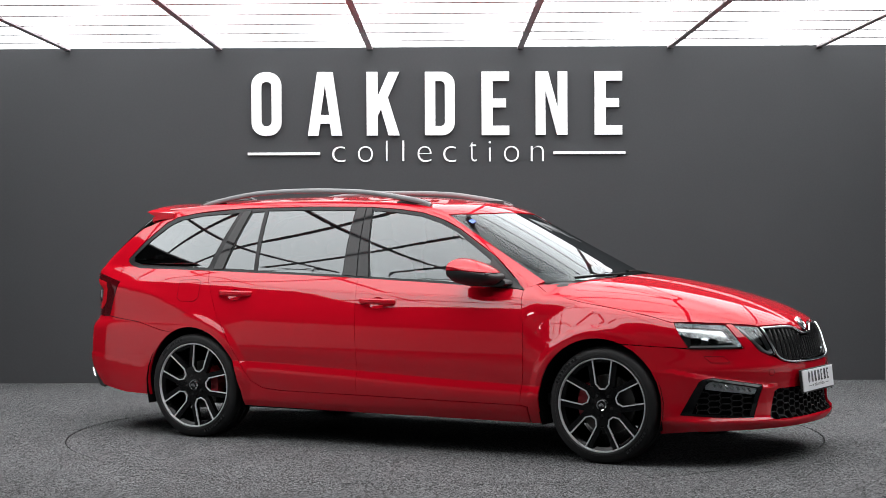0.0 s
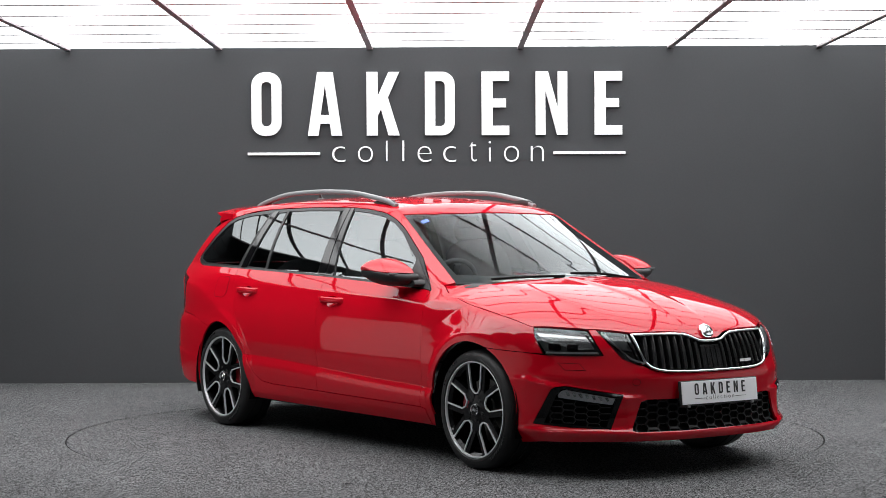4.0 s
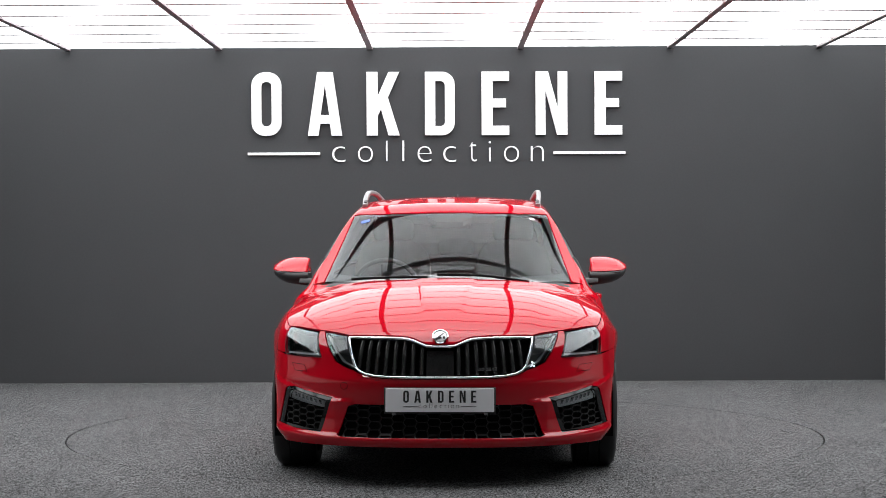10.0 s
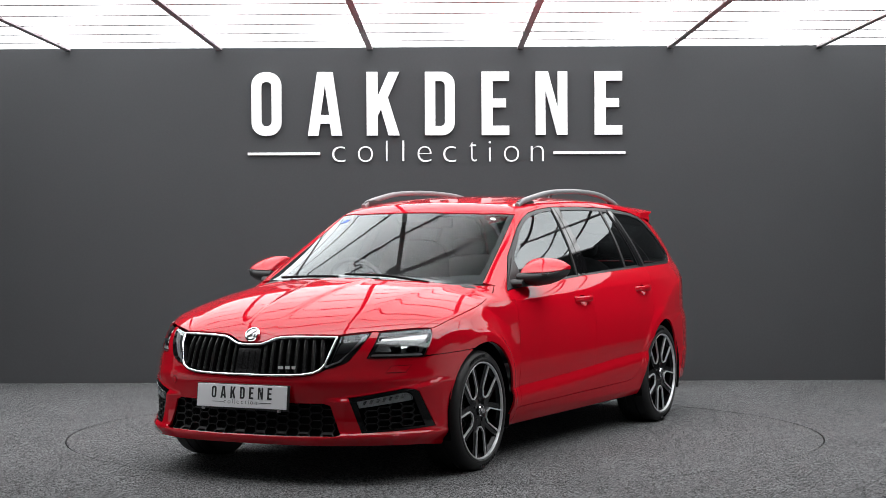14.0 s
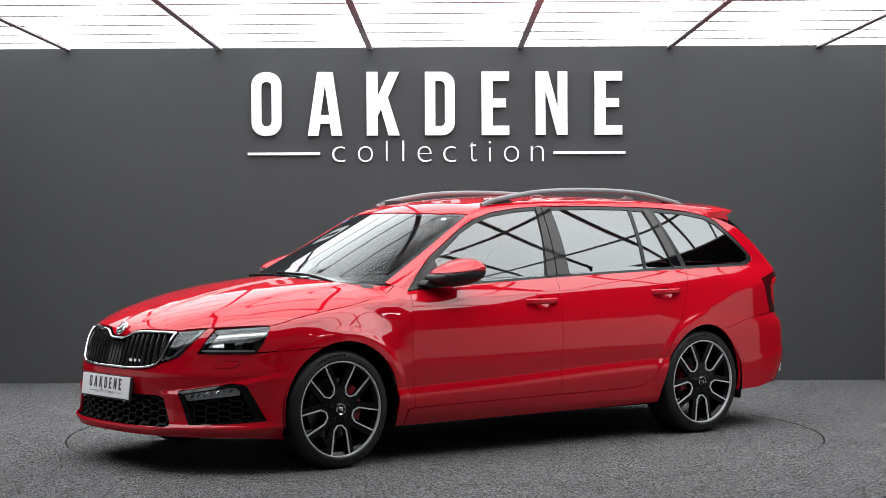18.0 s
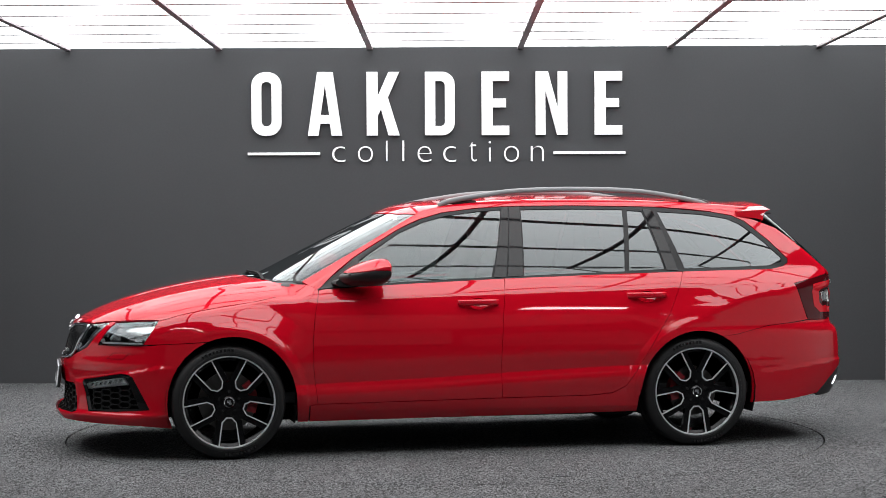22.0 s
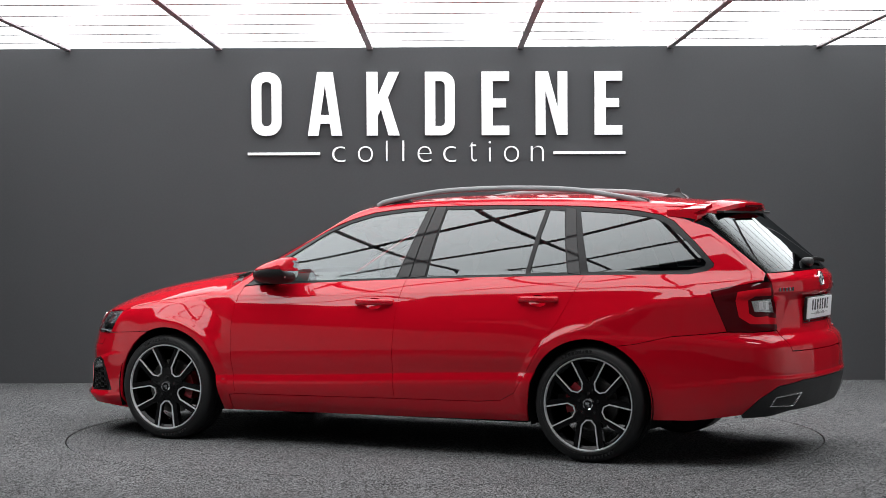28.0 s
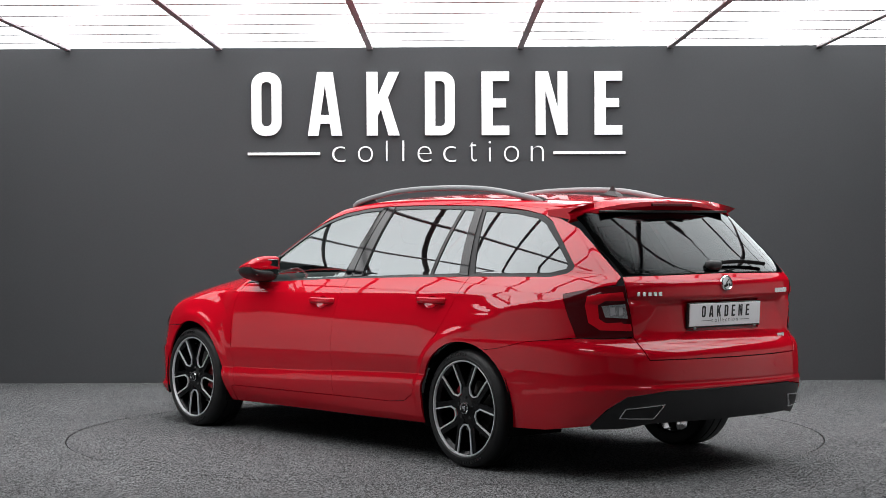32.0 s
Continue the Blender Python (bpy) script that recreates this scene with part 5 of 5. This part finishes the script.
def make_wheel():
    w = new("wheel")
    w.parent = car
    y = 0.0
    tyre, barrel, lip = wheel_parts(y)
    smooth(part("tyre", tyre, RUBBER, w, "black low-profile tyre"), 30)
    bars = bmesh.new()
    for c0 in (60, 240):
        for i in range(9):
            a = c0 + i * 4.2
            px, pz = polar(0.283, a)
            box(bars, px, y - 0.0005, pz, 0.013, 0.004, 0.012 if i % 3 else 0.009, turn=Matrix.Rotation(-radians(a), 4, "Y"))
    part("sidewall_bars", bars, RIB, w, "raised plain bars on the tyre wall", kind="stuff")
    smooth(part("rim_barrel", barrel, WHEEL_BLACK, w), 40)
    smooth(part("rim_lip", lip, MACHINED, w, "bright machined rim edge"), 30)
    for k in range(5):
        a = 54 + 72 * k
        black, bright = bmesh.new(), bmesh.new()
        for sg in (-1, 1):
            o, m, i = polar(0.246, a + sg * 13.2), polar(0.118, a + sg * 19.0), polar(0.086, a + sg * 9.0)
            ob_, mb, ib = polar(0.246, a + sg * 17.5), polar(0.112, a + sg * 27.0), polar(0.060, a + sg * 30.0)
            bar(black, ob_, mb, 0.030, 0.034, y - 0.016, y - 0.020, 0.035)
            bar(black, mb, ib, 0.036, 0.040, y - 0.020, y - 0.018, 0.035)
            bar(bright, o, m, 0.0072, 0.0066, y - 0.008, y - 0.013, 0.010)
            bar(bright, m, i, 0.0066, 0.0060, y - 0.013, y - 0.015, 0.010)
        bar(bright, polar(0.087, a - 9.5), polar(0.087, a + 9.5), 0.0068, 0.0068, y - 0.015, y - 0.015, 0.008)
        for bm, nm, mt in ((black, "spoke", WHEEL_BLACK), (bright, "spoke_face", MACHINED)):
            bmesh.ops.recalc_face_normals(bm, faces=bm.faces)
            part(nm, bm, mt, w)
    smooth(part("hub", lathe([(0.001, y - 0.012), (0.030, y - 0.012), (0.034, y - 0.016), (0.075, y - 0.022), (0.085, y - 0.05)], 40), WHEEL_BLACK, w), 30)
    for k in range(5):
        px, pz = polar(0.056, 90 + 72 * k)
        bolt = lathe([(0.001, 0), (0.008, 0), (0.010, -0.004), (0.010, -0.02)], 6)
        part("wheel_bolt", ([(v[0] + px, v[1] + y - 0.014, v[2] + pz) for v in bolt[0]], bolt[1]), RIB, w)
    cap = part("centre_cap", lathe([(0.001, y - 0.006), (0.022, y - 0.006), (0.0265, y - 0.008), (0.028, y - 0.014)], 32), GLOSS_BLACK, w)
    part("cap_mark", boxes((0.002, y - 0.005, 0.004, 0.022, 0.003, 0.014), (-0.006, y - 0.005, -0.008, 0.012, 0.003, 0.010), bevel=0.001), CHROME, cap)
    part("cap_ring", lathe([(0.0235, y - 0.005), (0.028, y - 0.003), (0.030, y - 0.008)], 32), CHROME, cap)
    return w


def brake_set(front, s):
    b = new("brake")
    b.parent = car
    part("brake_disc", lathe([(0.001, -0.075), (0.075, -0.075), (0.08, -0.085), (0.16 if front else 0.142, -0.085), (0.16 if front else 0.142, -0.105), (0.08, -0.105)], 48), STEEL, b, "grey steel brake disc")
    cal = bmesh.new()
    a0 = 170 if front else 15
    a0 = 180 - a0 if s < 0 else a0
    for k in range(5):
        px, pz = polar(0.135 if front else 0.12, a0 + (k - 2) * 13)
        box(cal, px, -0.09, pz, 0.05, 0.07, 0.05, turn=Matrix.Rotation(-radians(a0 + (k - 2) * 13), 4, "Y"))
    part("brake_caliper", cal, CALIPER, b, "red brake caliper")
    return b


first = make_wheel()
TRACK = {1.34: 0.888, -1.34: 0.882}
for x in (1.34, -1.34):
    for s, _ in SIDES:
        m = pose(x, s * TRACK[x], HUB, 0, 0, 0 if s > 0 else 180) @ pose(0, 0, 0, 0, 0 if s > 0 else (36 if x > 0 else 22), 0)
        if x > 0 and s > 0:
            first.matrix_basis = m
            first["label"] = "black five-twin-spoke alloy wheel with bright edges"
        else:
            copy_thing(first, m)
        brake_set(x > 0, s).matrix_basis = pose(x, s * TRACK[x], HUB, 0, 0, 0 if s > 0 else 180)

# wheel housings and underside
for x in (1.34, -1.34):
    cx, r = ARCH[1 if x > 0 else -1]
    r += 0.012
    n = 18
    vs, fs = [], []
    for i in range(n + 1):
        a = radians(-20 + 220 * i / n)
        for y in (0.50, 0.868):
            vs.append((cx + r * math.cos(a), y, HUB + r * math.sin(a)))
    fs = [(2 * i, 2 * i + 1, 2 * i + 3, 2 * i + 2) for i in range(n)]
    k = len(vs)
    vs.append((x, 0.50, HUB))
    fs += [(2 * i, 2 * i + 2, k) for i in range(n)]
    pair("wheel_housing", (vs, fs), SHADE_AND_LINER)
under = part("underbody", boxes((0.0, 0, 0.225, 3.0, 1.20, 0.09), (0, 0, 0.24, 1.95, 1.66, 0.09), (-1.92, 0, 0.34, 0.56, 1.10, 0.10), (1.90, 0, 0.225, 0.40, 0.9, 0.07), bevel=0.01), SHADE_AND_LINER, car, "dark underside")
side_low = [(1.60, 0.60), (1.30, 0.80), (0.80, 0.90), (-0.22, 0.955), (-1.28, 0.985), (-2.0, 0.90), (-2.1, 0.45), (-1.70, 0.30)]
side_low += arch(-1, 178, 2, 14, 0.014) + [(-0.95, 0.23), (0.95, 0.23)]
side_low += arch(1, 178, 50, 12, 0.014)
# near-black sheets under sides and bonnet put shade into the panel gaps
pair("side_gap_shade", sheet([side_low], lay_side, step=0.06, off=-0.022, depth=0), SHADE_AND_LINER)
part("bonnet_gap_shade", sheet([[(1.10, 0.0), (1.0, 0.60), (1.15, 0.74), (1.55, 0.76), (1.80, 0.64), (2.0, 0.40), (2.05, 0.0), (2.0, -0.40), (1.80, -0.64), (1.55, -0.76), (1.15, -0.74), (1.0, -0.60)]], lay_top, step=0.08, off=-0.04, depth=0), SHADE_AND_LINER, car)

# cabin
cabin_floor = part("cabin_floor", boxes((-0.45, 0, 0.32, 3.0, 1.50, 0.06)), DARK_CLOTH, car)
dash = blob(0.78, 0, 0.86, 0.62, 1.46, 0.22, 4.5, 28)
smooth(part("dashboard", dash, DARK_CLOTH, car, "black dashboard"), 50)
for y in (-0.37, 0.37):
    seat = smooth(part("front_seat", blob(0.02, y, 0.56, 0.52, 0.50, 0.20, 4, 20), DARK_CLOTH, car, "black front seat"), 60)
    back = blob(0, 0, 0, 0.16, 0.48, 0.66, 3.5, 20)
    bk = part("backrest", back, DARK_CLOTH, seat)
    smooth(bk, 60).matrix_basis = pose(-0.24, y, 0.86, 0, -16, 0)
    hd = part("headrest", blob(0, 0, 0, 0.10, 0.26, 0.17, 3, 16), DARK_CLOTH, seat)
    smooth(hd, 60).matrix_basis = pose(-0.345, y, 1.235, 0, -10, 0)
bench = smooth(part("rear_bench", blob(-0.78, 0, 0.55, 0.50, 1.30, 0.22, 4, 24), DARK_CLOTH, car, "black rear bench"), 60)
smooth(part("backrest", blob(-1.08, 0, 0.80, 0.18, 1.30, 0.56, 4, 24), DARK_CLOTH, bench), 60)
for y in (-0.40, 0.0, 0.40):
    smooth(part("headrest", blob(-1.12, y, 1.12, 0.09, 0.24, 0.13, 3, 16), DARK_CLOTH, bench), 60)
wheel_pts = [(0.185 * math.cos(a), 0.185 * math.sin(a), 0) for a in np.arange(32) * math.pi / 16]
st = smooth(part("steering_wheel", sweep(wheel_pts, oval(0.028, 0.028, 8, 2), closed=True), DARK_CLOTH, car, "black steering wheel"), 60)
st.matrix_basis = pose(0.42, -0.37, 0.90, 0, -66, 0)
part("spokes", boxes((0, 0, -0.015, 0.34, 0.05, 0.02), (0, 0, -0.015, 0.12, 0.12, 0.04), bevel=0.008), DARK_CLOTH, st)
part("rear_mirror", boxes((0.16, 0, 1.285, 0.03, 0.24, 0.065), bevel=0.01), PLASTIC, car)
part("headlining", sheet([roof_loop + [(x, -y) for x, y in roof_loop[::-1][1:-1]]], lay_top, step=0.05, off=-0.016, depth=0, gap=0.007), CABIN_GREY, car)

pair("quarter_trim", sheet([rear_quarter(), G_QUARTER], lay_side, step=0.05, off=-0.020, depth=0, gap=0.010), DARK_CLOTH)
part("tailgate_trim", sheet([gate_loop], lay_tail, step=0.05, off=-0.022, depth=0, gap=0.006), DARK_CLOTH, tailgate)

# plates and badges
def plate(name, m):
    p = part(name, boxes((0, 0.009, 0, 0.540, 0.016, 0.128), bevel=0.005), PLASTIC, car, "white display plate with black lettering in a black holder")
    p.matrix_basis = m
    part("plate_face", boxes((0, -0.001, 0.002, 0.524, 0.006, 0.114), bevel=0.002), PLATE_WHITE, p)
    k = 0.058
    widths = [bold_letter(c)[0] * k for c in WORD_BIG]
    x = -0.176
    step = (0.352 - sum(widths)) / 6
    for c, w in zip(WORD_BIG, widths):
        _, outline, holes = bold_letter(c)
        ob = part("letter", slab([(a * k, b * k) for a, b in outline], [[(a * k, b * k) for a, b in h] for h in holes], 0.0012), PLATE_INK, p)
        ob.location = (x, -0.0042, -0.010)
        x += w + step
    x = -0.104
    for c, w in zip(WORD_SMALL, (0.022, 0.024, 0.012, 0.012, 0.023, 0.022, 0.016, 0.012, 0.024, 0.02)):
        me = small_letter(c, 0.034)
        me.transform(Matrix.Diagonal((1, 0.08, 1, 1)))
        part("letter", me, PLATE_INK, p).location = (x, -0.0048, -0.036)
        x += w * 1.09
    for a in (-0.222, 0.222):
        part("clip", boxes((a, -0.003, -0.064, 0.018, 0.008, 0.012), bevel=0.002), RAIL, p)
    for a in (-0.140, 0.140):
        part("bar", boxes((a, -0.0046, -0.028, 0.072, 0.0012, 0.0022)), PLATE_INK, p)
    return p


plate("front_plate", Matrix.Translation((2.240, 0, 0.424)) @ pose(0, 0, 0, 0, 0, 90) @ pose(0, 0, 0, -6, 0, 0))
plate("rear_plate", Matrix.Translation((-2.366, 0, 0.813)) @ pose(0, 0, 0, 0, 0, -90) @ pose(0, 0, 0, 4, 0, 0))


def round_badge(m):
    b = smooth(part("badge", lathe([(0.001, 0.006), (0.030, 0.006), (0.036, 0.003), (0.037, -0.004)], 40), BADGE_SILVER, car, "round chrome badge"), 30)
    b.matrix_basis = m
    part("badge_ring", lathe([(0.031, 0.007), (0.034, 0.010), (0.039, 0.008), (0.041, 0.0), (0.040, -0.006)], 40), CHROME, b)
    mark = bmesh.new()
    for x, z, w, h, a in ((-0.008, 0.010, 0.030, 0.0035, 40), (-0.001, 0.003, 0.030, 0.003, 40), (0.010, -0.014, 0.034, 0.012, 20), (-0.018, -0.010, 0.010, 0.014, 10)):
        box(mark, x, 0.007, z, w, 0.004, h, 0.001, Matrix.Rotation(radians(a), 4, "Y"))
    part("badge_mark", mark, TRIM, b)


round_badge(Matrix.Translation((2.140, 0, 0.726)) @ pose(0, 0, 0, 0, 0, -90) @ pose(0, 0, 0, 38, 0, 0))
round_badge(Matrix.Translation((-2.374, 0, 0.972)) @ pose(0, 0, 0, 0, 0, 90) @ pose(0, 0, 0, 10, 0, 0))


def bar_badge(y0, z0, widths, h, lay):
    """A word in chrome, kept as plain bars."""
    y = y0
    bm = bmesh.new()
    for w in widths:
        p = lay(np.array([(y + w / 2, z0)]))[0]
        box(bm, p[0], y + w / 2, z0, 0.006, w, h, 0.001)
        y += w + 0.004
    return part("lettering_bars", bm, EXHAUST, tailgate, "small chrome bars")


bar_badge(0.425, 0.926, (0.024, 0.024, 0.026, 0.024, 0.024), 0.020, lay_rear)
bar_badge(-0.54, 0.925, (0.018,) * 6, 0.024, lay_rear)
bar_badge(-0.50, 0.688, (0.025, 0.018, 0.018), 0.024, lay_rear)
p = lay_nose(np.array(ang((11.5, 0.575))))[0]
part("lettering_bars", boxes((p[0] + 0.004, 0.20, 0.572, 0.012, 0.030, 0.016), (p[0] - 0.002, 0.235, 0.572, 0.012, 0.026, 0.016), (p[0] - 0.010, 0.265, 0.572, 0.012, 0.022, 0.016), bevel=0.001), CHROME, grille)

# wipers
def stalk(pts, w, h, name, parent, mat=WIPER_BLACK):
    return smooth(part(name, sweep(spline(pts, 5), oval(w, h, 8, 3)), mat, parent, "black wiper"), 50)


def on_top(x, y, up):
    p = lay_top(np.array([(x, y)]))[0]
    return (x, y, p[2] + up)


stalk([on_top(1.13, -0.10, 0.0), on_top(1.10, -0.30, 0.010), on_top(1.02, -0.52, 0.012)], 0.022, 0.014, "wiper", car)
stalk([on_top(1.10, 0.45, 0.0), on_top(1.10, 0.20, 0.012), on_top(1.13, -0.05, 0.012)], 0.022, 0.014, "wiper", car)
rwp = [lay_rear(np.array([q]))[0] for q in ((0.02, 1.062), (-0.12, 1.070), (-0.26, 1.066), (-0.38, 1.055))]
rw_arm = stalk([tuple(a + (-0.022, 0, 0.008)) for a in rwp], 0.022, 0.020, "rear_wiper", car)
b = blob(rwp[0][0] - 0.015, 0.02, 1.062, 0.06, 0.10, 0.05, 3, 16)
smooth(part("wiper_pivot", b, PLASTIC, rw_arm), 50)

# filler flap (right side), washer covers, towing cover, sensors: thin panels with a fine line round them
flap = sheet([[(-1.475, 0.93), (-1.445, 0.945), (-1.345, 0.945), (-1.315, 0.93), (-1.315, 0.835), (-1.345, 0.815), (-1.445, 0.815), (-1.475, 0.835)]], lay_side, step=0.025, off=0.0015, depth=0.004, gap=0.002)
flap_ob = part("filler_flap", mirrored(flap), RED, car)
FLAP = [(-1.475, 0.93), (-1.445, 0.945), (-1.345, 0.945), (-1.315, 0.93), (-1.315, 0.835), (-1.345, 0.815), (-1.445, 0.815), (-1.475, 0.835)]
part("seam", mirrored(tube(FLAP, lay_side, 0.0008, 0.0030, 0.0024, 4)), SHADE_AND_LINER, flap_ob)
for k in (1, -1):
    lid = ang((46.5 * k, 0.580), (40.5 * k, 0.577), (38.8 * k, 0.545), (44.5 * k, 0.546))
    cover = part("washer_cover", sheet([lid], lay_nose, step=0.02, off=0.0015, depth=0.004), RED, front_bumper)
    part("seam", tube(lid, lay_nose, 0.0008, 0.0026, 0.0022, 4), SHADE_AND_LINER, cover)
disc = [(a / 60, z) for a, z in [(-25.5 + 1.05 * math.cos(i * math.pi / 8), 0.487 + 0.017 * math.sin(i * math.pi / 8)) for i in range(16)]]
tow = part("towing_cover", sheet([disc], lay_nose, step=0.01, off=0.0015, depth=0.004), RED, front_bumper)
part("seam", tube(disc, lay_nose, 0.0008, 0.0026, 0.0022, 4), SHADE_AND_LINER, tow)

wsi = [(0.392, 0.0), (0.383, 0.20), (0.343, 0.39), (0.275, 0.535), (0.42, 0.566), (0.60, 0.600), (0.78, 0.632), (0.86, 0.640), (0.965, 0.50), (1.045, 0.31), (1.095, 0.12), (1.10, 0.0)]
part("windscreen_border", sheet([ws + [(x, -y) for x, y in ws[::-1][1:-1]], wsi + [(x, -y) for x, y in wsi[::-1][1:-1]]], lay_top, step=0.03, off=-0.007, depth=0), LAMP_DARK, car, "dark printed windscreen edge").visible_shadow = False
part("sensor_cover", sheet([[(0.372, 0.13), (0.40, 0.13), (0.455, 0.08), (0.47, 0.0), (0.455, -0.08), (0.40, -0.13), (0.372, -0.13)]], lay_top, step=0.02, off=-0.012, depth=0.03), PLASTIC, car, "black sensor cover behind the windscreen")
part("sticker", sheet([[(0.345, -0.47), (0.345, -0.52), (0.375, -0.52), (0.375, -0.47)]], lay_top, step=0.02, off=-0.002, depth=0.001), BLUE_TICKET, car, "small blue windscreen sticker")
spot_ring = [(0.345 + 0.014 * math.cos(i * math.pi / 6), 0.475 + 0.018 * math.sin(i * math.pi / 6)) for i in range(12)]
part("sticker", sheet([spot_ring], lay_top, step=0.01, off=-0.002, depth=0.001), LED_WHITE, car, "small round white windscreen sticker")
for k in (1, -1):
    ring_pts = [(math.atan2(0.34 * k, 1.17) * 180 / math.pi / 60 + 0.010 * math.cos(i * math.pi / 6), 0.545 + 0.010 * math.sin(i * math.pi / 6)) for i in range(12)]
    part("parking_sensor", sheet([ring_pts], lay_tail, step=0.006, off=0.001, depth=0.004, gap=0.0008), RED, car)



# ---- what moves: the turntable and the car on it turn together ----
PIVOT = Vector((-0.0683, -0.0400, 0.0))


def heading(t):
    """Degrees that the car's nose points to, from +x."""
    return math.degrees(-0.4991) - 6.3085 * t - math.degrees(0.0247e-3) * (t - 16) ** 2


def motions():
    car_rows, table_rows = [], []
    for t in range(0, 33, 2):
        turn = pose(0, 0, 0, 0, 0, heading(t))
        car_rows.append((float(t), turn @ Matrix.Translation(-PIVOT)))
        table_rows.append((float(t), Matrix.Translation((*TABLE_AT, 0)) @ turn))
    walk(car, car_rows)
    walk(turntable, table_rows)


motions()
